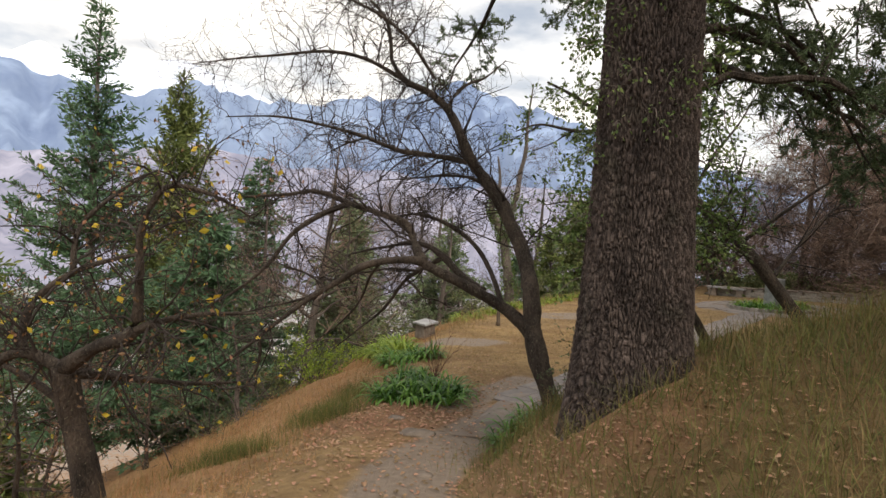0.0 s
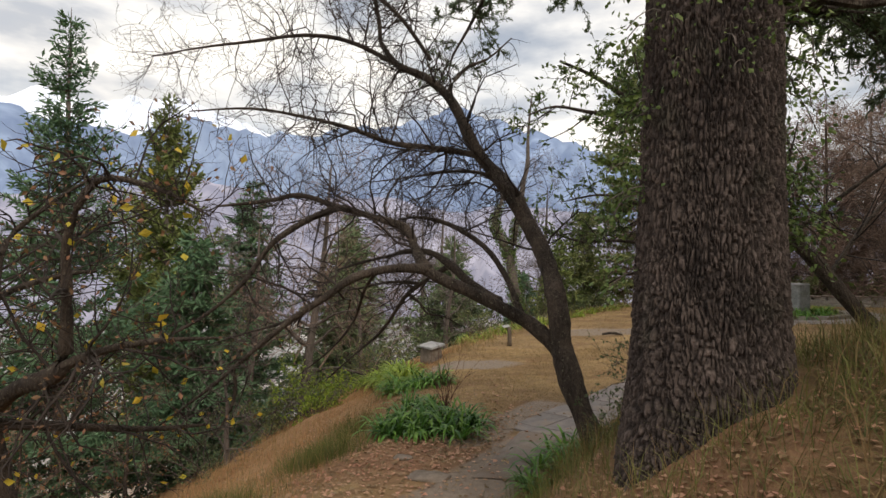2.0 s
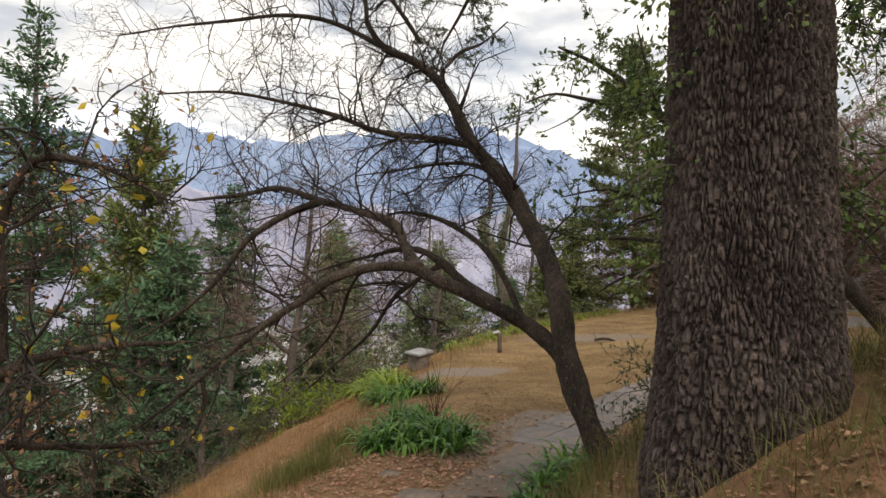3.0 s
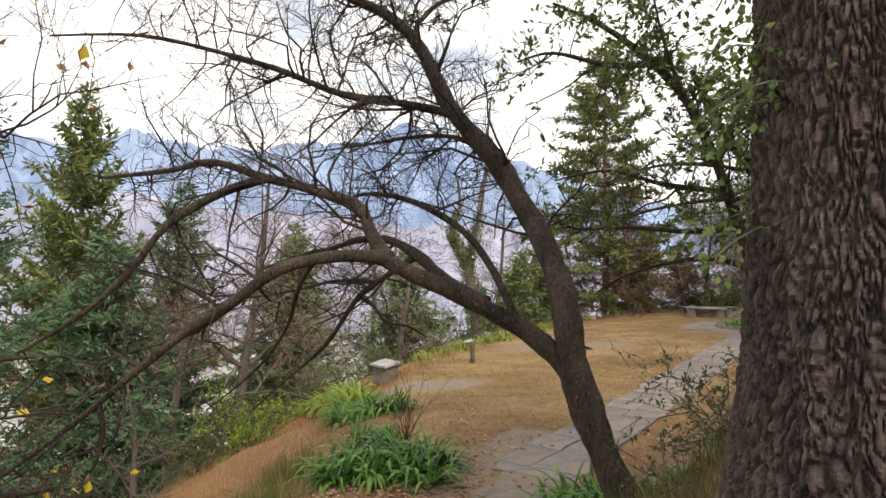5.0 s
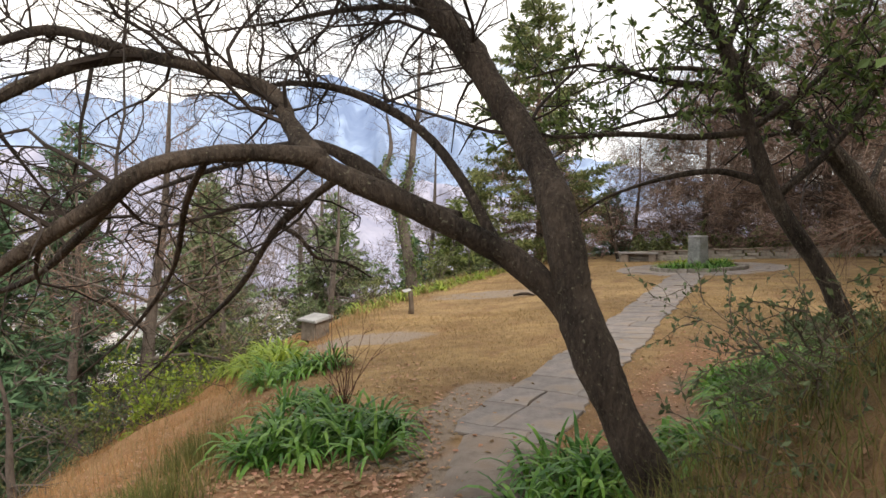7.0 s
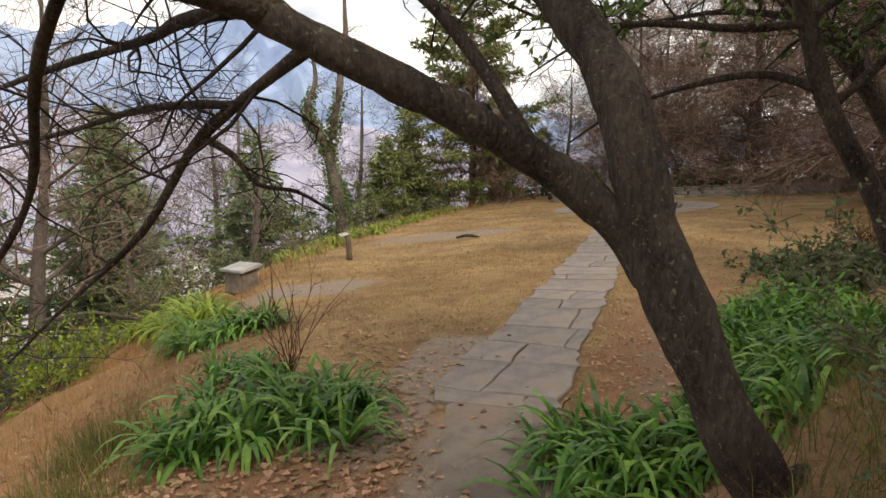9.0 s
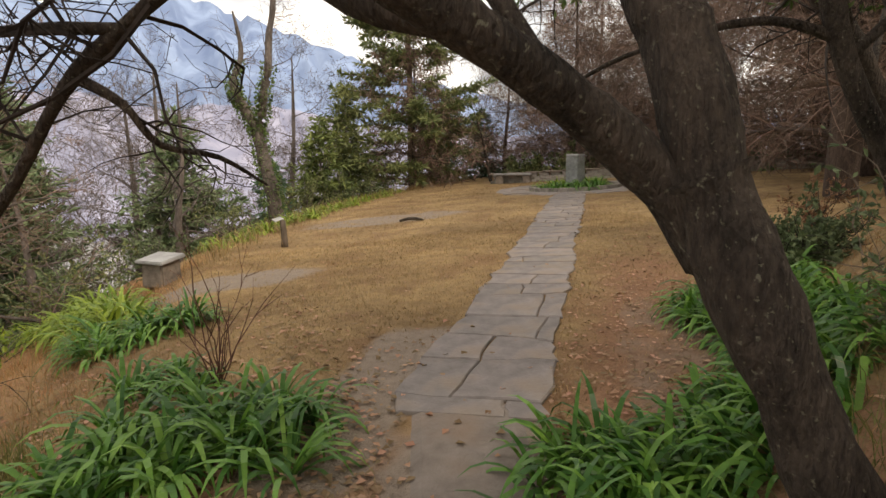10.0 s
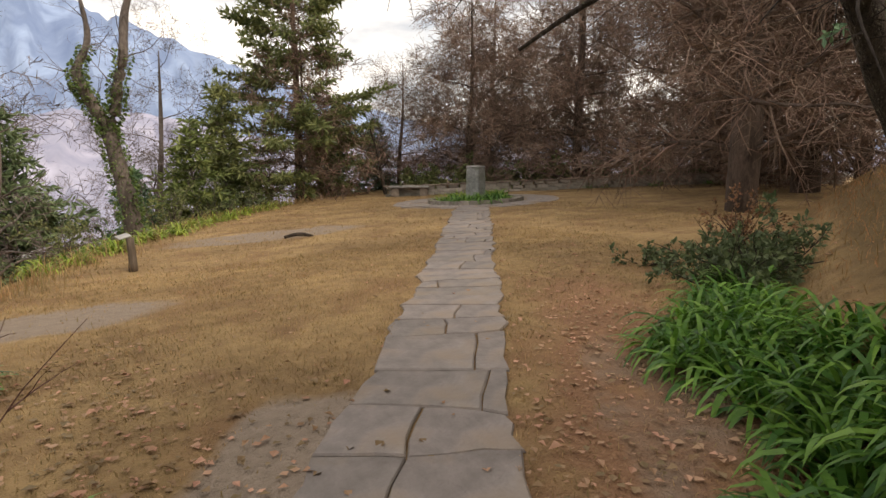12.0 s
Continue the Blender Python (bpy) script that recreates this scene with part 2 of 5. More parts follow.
def bevelled(size, bevel=0.01, segs=2, taper=1.0, jitter=0.0):
    """A block that stands on z = 0, with bevelled, slightly uneven edges."""
    bm = bmesh.new()
    bmesh.ops.create_cube(bm, size=1.0)
    for v in bm.verts:
        s = taper if v.co.z > 0 else 1.0
        v.co = Vector((v.co.x * size[0] * s, v.co.y * size[1] * s, (v.co.z + 0.5) * size[2]))
        v.co += Vector([random.uniform(-jitter, jitter) for _ in range(3)])
    bmesh.ops.bevel(bm, geom=list(bm.edges), offset=bevel, segments=segs, affect="EDGES")
    return bm


def smooth01(a, b, x):
    t = np.clip((np.asarray(x, float) - a) / (b - a), 0, 1)
    return t * t * (3 - 2 * t)


# ---------------------------------------------------------------- lie of the land
EDGE = np.array([(-3.0, -40), (-1.0, -6), (-0.4, 0), (-0.15, 5), (-0.05, 9), (0.05, 13), (0.35, 17), (0.9, 20), (4.2, 26), (10.5, 33.5), (17, 39), (40, 56), (90, 90)])
TOE = np.array([(2.6, -40), (2.2, -4), (1.9, 1), (1.75, 3.5), (1.5, 5), (1.35, 6), (1.6, 7.2), (2.3, 8.2), (3.5, 9.0), (6.3, 10.7), (10, 12.6), (14, 14.4), (22, 15.6), (50, 19), (90, 22)])


def off_line(line, x, y):
    """Signed distance from a line that runs away from the start: positive to its right."""
    p = np.stack([np.asarray(x, float), np.asarray(y, float)], -1)
    best = np.full(p.shape[:-1], 1e9)
    sign = np.ones(p.shape[:-1])
    for a, b in zip(line[:-1], line[1:]):
        d = b - a
        t = np.clip(((p - a) @ d) / (d @ d), 0, 1)
        v = p - (a + t[..., None] * d)
        dist = np.hypot(v[..., 0], v[..., 1])
        w = p - a
        s = np.where(d[1] * w[..., 0] - d[0] * w[..., 1] >= 0, 1.0, -1.0)
        near = dist < best - 1e-9
        best, sign = np.where(near, dist, best), np.where(near, s, sign)
    return best * sign


PATH_Y = [-40, -6, 0.6, 2.3, 3.5, 4.4, 5.9, 6.6, 7.4, 8.2, 9.5, 12]
PATH_Z = [5.0, 2.1, 1.24, 0.9, 0.74, 0.56, 0.33, 0.25, 0.17, 0.11, 0.09, 0.09]


def land(x, y):
    x, y = np.asarray(x, float), np.asarray(y, float)
    s = smooth01(7.0, 10.0, y)
    z = np.interp(y, PATH_Y, PATH_Z) * (1 - s) + (0.052 * np.clip(x, -3, 22)) * s
    d = np.maximum(0.0, -off_line(EDGE, x, y))
    z = z - np.where(d < 3, 0.22 * d + 0.045 * d * d, 1.065 + 0.55 * (d - 3)) * (1 - 0.55 * smooth01(40, 120, d))
    h = np.maximum(0.0, off_line(TOE, x, y))
    steep = np.interp(y, [-5, 1, 3, 4.7, 6.5, 8, 10, 13], [0.3, 0.42, 0.6, 0.95, 0.95, 0.7, 0.6, 0.55])
    far_bank = smooth01(8.5, 12.0, x)
    steep = steep + 0.2 * far_bank
    bank = np.where(h < 1.25, steep * h, steep * 1.25 + (np.interp(y, [6, 11], [0.36, 0.52]) + 0.2 * far_bank) * (np.minimum(h, 16) - 1.25) + 0.25 * np.maximum(0, h - 16))
    z = z + bank * smooth01(0, 0.35, h)
    z = np.maximum(z, -70 - 0.02 * np.clip(d, 0, 3000))
    return z


def land1(x, y):
    return float(land(np.array([x]), np.array([y]))[0])


def bumps(x, y):
    return np.array([0.035 * noise.noise((a * 0.9, b * 0.9, 0)) + 0.014 * noise.noise((a * 4, b * 4, 3)) for a, b in zip(np.ravel(x), np.ravel(y))]).reshape(np.shape(x))


U0, UDIR = np.array((2.08, 9.67)), np.array((0.5834, 0.8122))
VDIR = np.array((0.8122, -0.5834))
BED = np.array((12.55, 24.3))


def along(x, y):
    """Place along and across the paved path."""
    w = np.stack([np.asarray(x, float), np.asarray(y, float)], -1) - U0
    return w @ UDIR, w @ VDIR


def track_x(y):
    return np.interp(y, [-6, 0.6, 3.0, 4.5, 6.0, 7.2, 8.4, 9.6], [1.6, 1.5, 1.15, 0.95, 0.8, 0.95, 1.45, 2.0])


def wear(x, y):
    """How far the soil is bare: trodden track, dirt patches, the ring round the bed."""
    x, y = np.asarray(x, float), np.asarray(y, float)
    u, v = along(x, y)
    track = (1 - smooth01(0.32, 0.75, np.abs(x - track_x(y)))) * (1 - smooth01(9.2, 10.4, y))
    side = (1 - smooth01(0.25, 0.55, np.abs(v + 0.85))) * smooth01(-1.6, -0.6, u) * (1 - smooth01(1.4, 2.2, u))
    patch = 1 - smooth01(0.5, 1.2, np.hypot((x - 0.6) / 1.6, (y - 15.2) / 0.75))
    patch2 = 0.75 * (1 - smooth01(0.6, 1.2, np.hypot((x - 4.6) / 2.6, (y - 20.8) / 1.1)))
    ring = np.hypot(x - BED[0], y - BED[1])
    ring = 0.9 * (1 - smooth01(2.2, 3.4, ring))
    right = 0.55 * (1 - smooth01(0.4, 1.4, np.hypot((u - 1.3) / 2.2, (v - 1.35) / 0.6)))
    return np.clip(np.maximum.reduce([track, side, patch, patch2, ring, right]), 0, 1)


def litter(x, y):
    """How thick the fallen leaves lie."""
    a = np.exp(-(((x - 0.3) / 2.2) ** 2 + ((y - 9.2) / 2.2) ** 2))
    b = 0.9 * np.exp(-(((x - 2.4) / 1.2) ** 2 + ((y - 5.0) / 1.3) ** 2))
    u, v = along(x, y)
    c = 1.25 * np.exp(-((u - 1.8) / 4.0) ** 2 - ((v - 1.35) / 0.85) ** 2)
    return np.clip(a + b + c, 0, 1)


def axis(lo, hi, step, far, grow):
    out, s, p = list(np.arange(lo, hi, step)), step, hi
    while p < far:
        out.append(p)
        s *= grow
        p += s
    out.append(far)
    s, p, low = step, lo, []
    while p > -far:
        s *= grow
        p -= s
        low.append(max(p, -far))
    return np.array(low[::-1] + out)


def ground_sheet():
    xs, ys = axis(-6.0, 14.0, 0.14, 3200, 1.13), axis(-2.0, 27.0, 0.14, 3200, 1.13)
    gx, gy = np.meshgrid(xs, ys)
    z = land(gx, gy)
    near = (np.abs(gx - 4) < 40) & (np.abs(gy - 12) < 45)
    bz = np.zeros_like(z)
    bz[near] = bumps(gx[near], gy[near])
    u, v = along(gx, gy)
    calm = 1 - 0.8 * (1 - smooth01(0.5, 0.9, np.abs(v))) * smooth01(-2, -1, u)
    z = z + bz * calm * (1 + 3.0 * smooth01(0.2, 2.0, -off_line(EDGE, gx, gy)))
    nx, ny = len(xs), len(ys)
    verts = np.stack([gx.ravel(), gy.ravel(), z.ravel()], -1)
    i = (np.arange(ny - 1)[:, None] * nx + np.arange(nx - 1)[None]).ravel()
    faces = np.stack([i, i + 1, i + nx + 1, i + nx], -1)
    me = bpy.data.meshes.new("ground")
    me.from_pydata(verts.tolist(), [], faces.tolist())
    me.polygons.foreach_set("use_smooth", [True] * len(me.polygons))
    left = smooth01(0.0, 2.5, -off_line(EDGE, gx, gy)).ravel()
    hill = smooth01(0.1, 1.0, off_line(TOE, gx, gy)).ravel()
    # away: distance mask for the haze painted on the valley floor
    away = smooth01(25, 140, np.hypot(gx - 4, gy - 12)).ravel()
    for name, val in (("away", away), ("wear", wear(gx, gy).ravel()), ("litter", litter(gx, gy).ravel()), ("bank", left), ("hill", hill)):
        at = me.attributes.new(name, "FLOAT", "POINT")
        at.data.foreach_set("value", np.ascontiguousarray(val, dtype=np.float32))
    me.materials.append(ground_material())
    return tagged(new("ground", me), "dry tan lawn, bare trodden soil and rust-brown slopes of a hillside", "ground", kind="structure")


def ground_material():
    m = material("hillside_soil", (0.17, 0.105, 0.05), (0.37, 0.25, 0.12), 6, 0.95, 0.8, 60, spots=(0.2, 0.115, 0.058), spot_scale=1.3, spot_at=(0.5, 0.68), distance=0.03)
    n, l = m.node_tree.nodes, m.node_tree.links
    bsdf = n["Principled BSDF"]
    out = bsdf.inputs["Base Color"].links[0].from_socket
    tc = n.new("ShaderNodeTexCoord")

    def layer(attr, a, b, scale, lo=0.35, hi=0.75):
        nonlocal out
        at, no, mx, ns, md, rp = (n.new("ShaderNode" + k) for k in ("Attribute", "TexNoise", "Mix", "TexNoise", "Math", "MapRange"))
        at.attribute_name = attr
        no.inputs["Scale"].default_value, no.inputs["Detail"].default_value = scale, 8
        ns.inputs["Scale"].default_value, ns.inputs["Detail"].default_value = 2.6, 6
        l.new(tc.outputs["Object"], no.inputs["Vector"])
        l.new(tc.outputs["Object"], ns.inputs["Vector"])
        md.operation = "MULTIPLY_ADD"
        md.inputs[1].default_value, md.inputs[2].default_value = 0.9, -0.45
        l.new(ns.outputs["Fac"], md.inputs[0])
        ad = n.new("ShaderNodeMath")
        l.new(md.outputs[0], ad.inputs[0])
        l.new(at.outputs["Fac"], ad.inputs[1])
        rp.inputs["From Min"].default_value, rp.inputs["From Max"].default_value = lo, hi
        l.new(ad.outputs[0], rp.inputs["Value"])
        col = n.new("ShaderNodeMix")
        col.data_type = mx.data_type = "RGBA"
        col.inputs["A"].default_value, col.inputs["B"].default_value = (*a, 1), (*b, 1)
        l.new(no.outputs["Fac"], col.inputs["Factor"])
        l.new(rp.outputs[0], mx.inputs["Factor"])
        l.new(out, mx.inputs["A"])
        l.new(col.outputs["Result"], mx.inputs["B"])
        out = mx.outputs["Result"]

    layer("hill", (0.07, 0.045, 0.022), (0.22, 0.145, 0.065), 14)
    layer("bank", (0.19, 0.095, 0.045), (0.46, 0.27, 0.135), 9)
    # valley haze put into the far ground's colour as pale grey
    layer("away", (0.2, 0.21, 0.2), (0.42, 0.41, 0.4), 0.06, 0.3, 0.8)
    layer("litter", (0.13, 0.065, 0.04), (0.36, 0.2, 0.11), 28, 0.4, 0.9)
    layer("wear", (0.17, 0.13, 0.1), (0.32, 0.255, 0.2), 12, 0.4, 0.75)
    l.new(out, bsdf.inputs["Base Color"])
    return m


ground = ground_sheet()


# ---------------------------------------------------------------- far mountains
def ridge(name, points, dist, low, depth, dark, light, glow, seed, rough=0.3, label=""):
    """A mountain range as a folded slope. points: bearing and height in degrees, seen from the lawn."""
    az = np.linspace(points[0][0], points[-1][0], 240)
    el = np.interp(az, [p[0] for p in points], [p[1] for p in points])
    s = Soup()
    rows = 26
    for j in range(rows):
        f = j / (rows - 1)
        for a, e in zip(az, el):
            top = dist * math.tan(radians(e))
            k = noise.noise((a * 0.45, seed, 0)) * 0.55 + noise.noise((a * 1.3, seed, 5)) * 0.3 + noise.noise((a * 3.5, seed, 9)) * 0.14
            fold = noise.noise((a * 0.5 + 0.6 * f, f * 2.5, seed)) + 0.5 * noise.noise((a * 1.6, f * 5, seed)) + 0.25 * noise.noise((a * 4, f * 9, seed))
            r = dist - depth * (1 - f) + fold * depth * 0.2 * (1 - 0.3 * f)
            z = low + (top + k * dist * 0.008 * rough * 3 - low) * f ** 1.15 + fold * 18 * (1 - f) * f
            s.v.append((r * math.sin(radians(a)) + 1, r * math.cos(radians(a)) + 8, z))
    n = len(az)
    for j in range(rows - 1):
        for i in range(n - 1):
            s.f.append((j * n + i, j * n + i + 1, (j + 1) * n + i + 1, (j + 1) * n + i))
    # Aerial haze is painted in: tinted base colour, plus emission of the same colour.
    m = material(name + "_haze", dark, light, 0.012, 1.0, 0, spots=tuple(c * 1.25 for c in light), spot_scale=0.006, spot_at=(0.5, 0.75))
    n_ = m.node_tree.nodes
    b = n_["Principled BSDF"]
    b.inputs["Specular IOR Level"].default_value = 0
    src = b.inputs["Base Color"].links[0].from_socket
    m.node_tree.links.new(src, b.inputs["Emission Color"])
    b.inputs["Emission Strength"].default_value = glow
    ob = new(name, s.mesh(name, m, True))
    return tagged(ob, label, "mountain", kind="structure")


SKYLINE = [(-75, 8), (-60, 10), (-52, 11.6), (-46, 12.0), (-41, 11.3), (-36, 10.6), (-30, 12.4), (-24, 12.0), (-19, 12.0), (-14, 13.6), (-10.5, 13.0), (-5.5, 15.0), (-1, 14.3), (2, 13.6), (6, 12.0), (10.5, 10.4), (17, 8.5), (24, 6.5), (34, 4.5), (50, 3.4), (75, 3)]
# Blue and mauve tints and the glow stand for haze over distance.
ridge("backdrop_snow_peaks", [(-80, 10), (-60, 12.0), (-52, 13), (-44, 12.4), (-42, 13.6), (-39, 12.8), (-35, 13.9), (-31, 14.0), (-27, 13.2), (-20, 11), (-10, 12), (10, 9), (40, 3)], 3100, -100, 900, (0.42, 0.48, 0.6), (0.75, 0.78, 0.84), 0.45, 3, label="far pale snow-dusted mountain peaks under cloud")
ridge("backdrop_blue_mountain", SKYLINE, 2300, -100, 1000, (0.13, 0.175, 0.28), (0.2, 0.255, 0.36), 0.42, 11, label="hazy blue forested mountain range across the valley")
ridge("backdrop_valley_side", [(-80, 2.5), (-55, 4.5), (-40, 5.2), (-30, 7.2), (-20, 5.8), (-12, 6.5), (-5, 5.0), (3, 5.6), (12, 4.0), (25, 2.5), (50, 2), (75, 2)], 1500, -90, 700, (0.17, 0.18, 0.25), (0.29, 0.285, 0.35), 0.38, 23, label="lower slopes across the valley, painted pale mauve with haze")


# ---------------------------------------------------------------- trees: tools
def wander(start, way, length, segs, bend=0.25, droop=0.0, lift=0.0):
    """A crooked line of points."""
    pts, p, d = [Vector(start)], Vector(start), Vector(way).normalized()
    for i in range(segs):
        d = (d + Vector([random.gauss(0, bend) for _ in range(3)]) + Vector((0, 0, lift - droop))).normalized()
        p = p + d * (length / segs)
        pts.append(p.copy())
    return pts


def grow(soup, pts, r0, r1, depth, spec, twig_only=None, rmin=0.0024, far=False, keep=None):
    """Side branches along a limb, each with branches of its own. spec: per level (count per metre, length, spread, bend, droop)."""
    if depth >= len(spec):
        return
    per_m, length, spread, bend, droop = spec[depth]
    total = sum((b - a).length for a, b in zip(pts, pts[1:]))
    for _ in range(max(1, int(per_m * total + random.random()))):
        t = random.uniform(0.08, 1.0) * (len(pts) - 1)
        i = min(int(t), len(pts) - 2)
        p = pts[i].lerp(pts[i + 1], t - i)
        d = (pts[i + 1] - pts[i]).normalized()
        side = d.orthogonal().normalized()
        side.rotate(Matrix.Rotation(random.uniform(0, math.tau), 3, d))
        w = (d * (1 - spread) + side * spread + Vector((0, 0, 0.12))).normalized()
        f = t / (len(pts) - 1)
        ln = length * random.uniform(0.5, 1.15) * (1.1 - 0.5 * f)
        r = max(rmin, min((r0 + (r1 - r0) * f) * 0.8, ln * 0.013 + 0.001))
        q = wander(p, w, ln, (5, 4, 3, 3)[depth] if not far else (4, 2, 2, 2)[depth], bend, droop)
        if keep and not all(keep(v) for v in q):
            continue
        n = len(q) - 1
        if far and (depth or r < 0.02):
            soup.ribbon(q, [r * (1 - 0.6 * k / n) for k in range(n + 1)])
        else:
            soup.tube(q, [max(rmin * 0.6, r * (1 - 0.7 * k / n)) for k in range(n + 1)], 5 if r > 0.012 else 3, False)
        grow(soup, q, r, r * 0.3, depth + 1, spec, twig_only, rmin, far, keep)
        if twig_only is not None:
            twig_only.append(q)


def headroom(base):
    """Keeps the walkway under the trees clear of twigs."""
    def keep(v):
        p = v + base
        return not (-0.25 < p.x < 4.3 and 4.5 < p.y < 10.2 and p.z < 2.6) or (p.x < 0.95 and p.y > 8.5)
    return keep


def limb(pts, radii, sides=10, knots=0.0, sub=4, rough=1.0):
    """A limb through pts, smoothed, with slight swellings."""
    P = [Vector(p) for p in pts]
    out, rad = [], []
    for i in range(len(P) - 1):
        a, b, c, d = P[max(i - 1, 0)], P[i], P[i + 1], P[min(i + 2, len(P) - 1)]
        for k in range(sub):
            t = k / sub
            out.append(0.5 * ((2 * b) + (c - a) * t + (2 * a - 5 * b + 4 * c - d) * t * t + (3 * b - a - 3 * c + d) * t ** 3))
            rad.append((radii[i] + (radii[i + 1] - radii[i]) * t) * (1 + knots * noise.noise(out[-1] * 3.1)))
    out.append(P[-1])
    rad.append(radii[-1])
    s = Soup()
    s.tube(out, rad, sides)
    # uneven bark
    for j, v in enumerate(s.v):
        q = Vector(v)
        c = out[min(j // sides, len(out) - 1)]
        k = 1 + 0.10 * noise.noise(q * 9) + rough * (0.07 * noise.noise(Vector((q.x * 22, q.y * 22, q.z * 8))) + 0.05 * noise.noise(Vector((q.x * 48, q.y * 48, q.z * 16))))
        s.v[j] = tuple(c + (q - c) * k)
    return s, out, rad


# ---------------------------------------------------------------- the big cedar
def add_ridges(m, fissure, plate):
    """Bark plates paler than the fissures between them."""
    n, l = m.node_tree.nodes, m.node_tree.links
    bsdf = n["Principled BSDF"]
    src = bsdf.inputs["Base Color"].links[0].from_socket
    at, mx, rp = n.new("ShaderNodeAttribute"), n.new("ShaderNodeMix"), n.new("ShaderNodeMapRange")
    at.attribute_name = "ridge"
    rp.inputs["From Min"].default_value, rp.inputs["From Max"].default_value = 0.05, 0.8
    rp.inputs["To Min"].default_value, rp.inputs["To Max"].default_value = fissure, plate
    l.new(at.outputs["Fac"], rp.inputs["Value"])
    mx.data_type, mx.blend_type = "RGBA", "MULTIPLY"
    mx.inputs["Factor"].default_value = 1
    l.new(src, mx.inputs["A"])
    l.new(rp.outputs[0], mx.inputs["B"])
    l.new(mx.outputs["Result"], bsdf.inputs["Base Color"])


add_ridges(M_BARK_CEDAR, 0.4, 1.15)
CEDAR = (2.78, 5.66)


def big_cedar():
    z0 = 0.75
    tree = thing("cedar_tree", Matrix.Translation((CEDAR[0], CEDAR[1], z0)), "massive old cedar with furrowed grey-brown bark and flared foot", "tree")
    dense, sides, rows, top = 340, 400, 330, 6.4
    s = Soup()
    ridge_at = []
    for j in range(rows + 1):
        z = top * (j / rows) ** 1.25
        r = 0.445 + 0.27 * math.exp(-(z / 0.75)) - 0.0125 * z
        for i in range(sides):
            t = radians(140 + 220 * i / dense) if i < dense else radians(360 + 140 * (i - dense) / (sides - dense))
            cx, cy = math.cos(t), math.sin(t)
            lobes = 0.07 * math.exp(-z / 0.6) * math.cos(5 * t + 0.8) + 0.02 * noise.noise((cx * 1.6, cy * 1.6, z * 0.5))
            q = Vector((cx * 20 + 1.9 * noise.noise((cx * 7, cy * 7, z * 5)), cy * 20 + 1.9 * noise.noise((cx * 7, cy * 7, z * 5 + 9)), z * 12.5 + 1.5 * noise.noise((cx * 5, cy * 5, z * 4))))
            cell = noise.voronoi(q)[0]
            plate = min(1.0, (cell[1] - cell[0]) * 3.2)
            fine = noise.noise((cx * 34, cy * 34, z * 20))
            rr = r + lobes + 0.024 * plate + 0.011 * fine + 0.012 * noise.noise((cx * 9, cy * 9, z * 2.2)) - 0.012
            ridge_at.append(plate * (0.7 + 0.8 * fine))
            s.v.append((cx * rr, cy * rr, z))
    for j in range(rows):
        for i in range(sides):
            q = (i + 1) % sides
            s.f.append((j * sides + i, j * sides + q, (j + 1) * sides + q, (j + 1) * sides + i))
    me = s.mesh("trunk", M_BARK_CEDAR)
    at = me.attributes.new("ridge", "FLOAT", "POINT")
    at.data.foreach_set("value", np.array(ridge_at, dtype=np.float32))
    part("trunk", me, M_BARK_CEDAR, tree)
    # boughs high up, with dark sprays
    boughs = [((-0.3, 0.3, 5.9), (-2.35, 5.4, 4.65), 0.62), ((0.0, 0.4, 5.6), (-0.3, 5.6, 6.2), 0.55), ((0.2, 0.3, 4.0), (2.6, 2.6, 4.3), 0.0), ((0.4, -0.1, 4.3), (3.6, 0.5, 4.5), 0.0), ((0.3, 0.2, 4.9), (3.2, 1.6, 5.2), 0.0), ((0.3, 0.1, 3.6), (3.3, 2.2, 3.3), 0.1), ((0.1, -0.3, 5.6), (1.4, -3.2, 5.8), 0.0), ((-0.3, -0.1, 6.2), (-3.6, -0.6, 6.6), 0.0), ((0.4, 0.1, 4.6), (3.9, -0.8, 5.0), 0.0), ((0.3, 0.3, 5.6), (1.8, 3.6, 5.5), 0.1)]
    for at, end, bare in boughs:
        at, end = Vector(at), Vector(end)
        q = [at.lerp(end, k / 9) + Vector((0.12 * noise.noise((k * 0.7, end.x, 1)), 0.12 * noise.noise((k * 0.7, end.y, 5)), 0.25 * math.sin(math.pi * k / 9) + 0.12 * noise.noise((k * 0.7, end.x, 9)))) for k in range(10)]
        b = Soup()
        b.tube(q, [0.06 * (1 - 0.8 * k / 9) for k in range(10)], 7)
        twigs = []
        grow(b, q[int(9 * bare):], 0.045, 0.012, 0, [(6.0, 0.85, 0.72, 0.14, 0.03), (6.0, 0.34, 0.7, 0.18, 0.05)], twigs)
        bough = part("bough", b, M_BARK_DARK, tree)
        f = Soup()
        for tw in twigs:
            for k in range(len(tw) - 1):
                for _ in range(12):
                    p = tw[k].lerp(tw[k + 1], random.random())
                    d = (tw[k + 1] - tw[k]).normalized() + Vector([random.gauss(0, 0.6) for _ in range(3)])
                    f.leaf(p, d, random.uniform(0.045, 0.09), 0.2)
        part("needle_foliage", f, M_CEDAR_LEAF, bough)
    # drooping sprays beside the trunk
    for at, end in (((0.35, 0.1, 3.9), (2.5, 0.9, 2.75)), ((0.3, 0.3, 4.3), (3.0, 1.7, 3.0)), ((0.4, 0.0, 3.4), (2.9, 0.2, 2.5)), ((0.3, 0.2, 4.8), (2.3, 1.9, 3.7)), ((0.35, -0.1, 4.6), (3.4, 0.9, 3.6))):
        at, end = Vector(at), Vector(end)
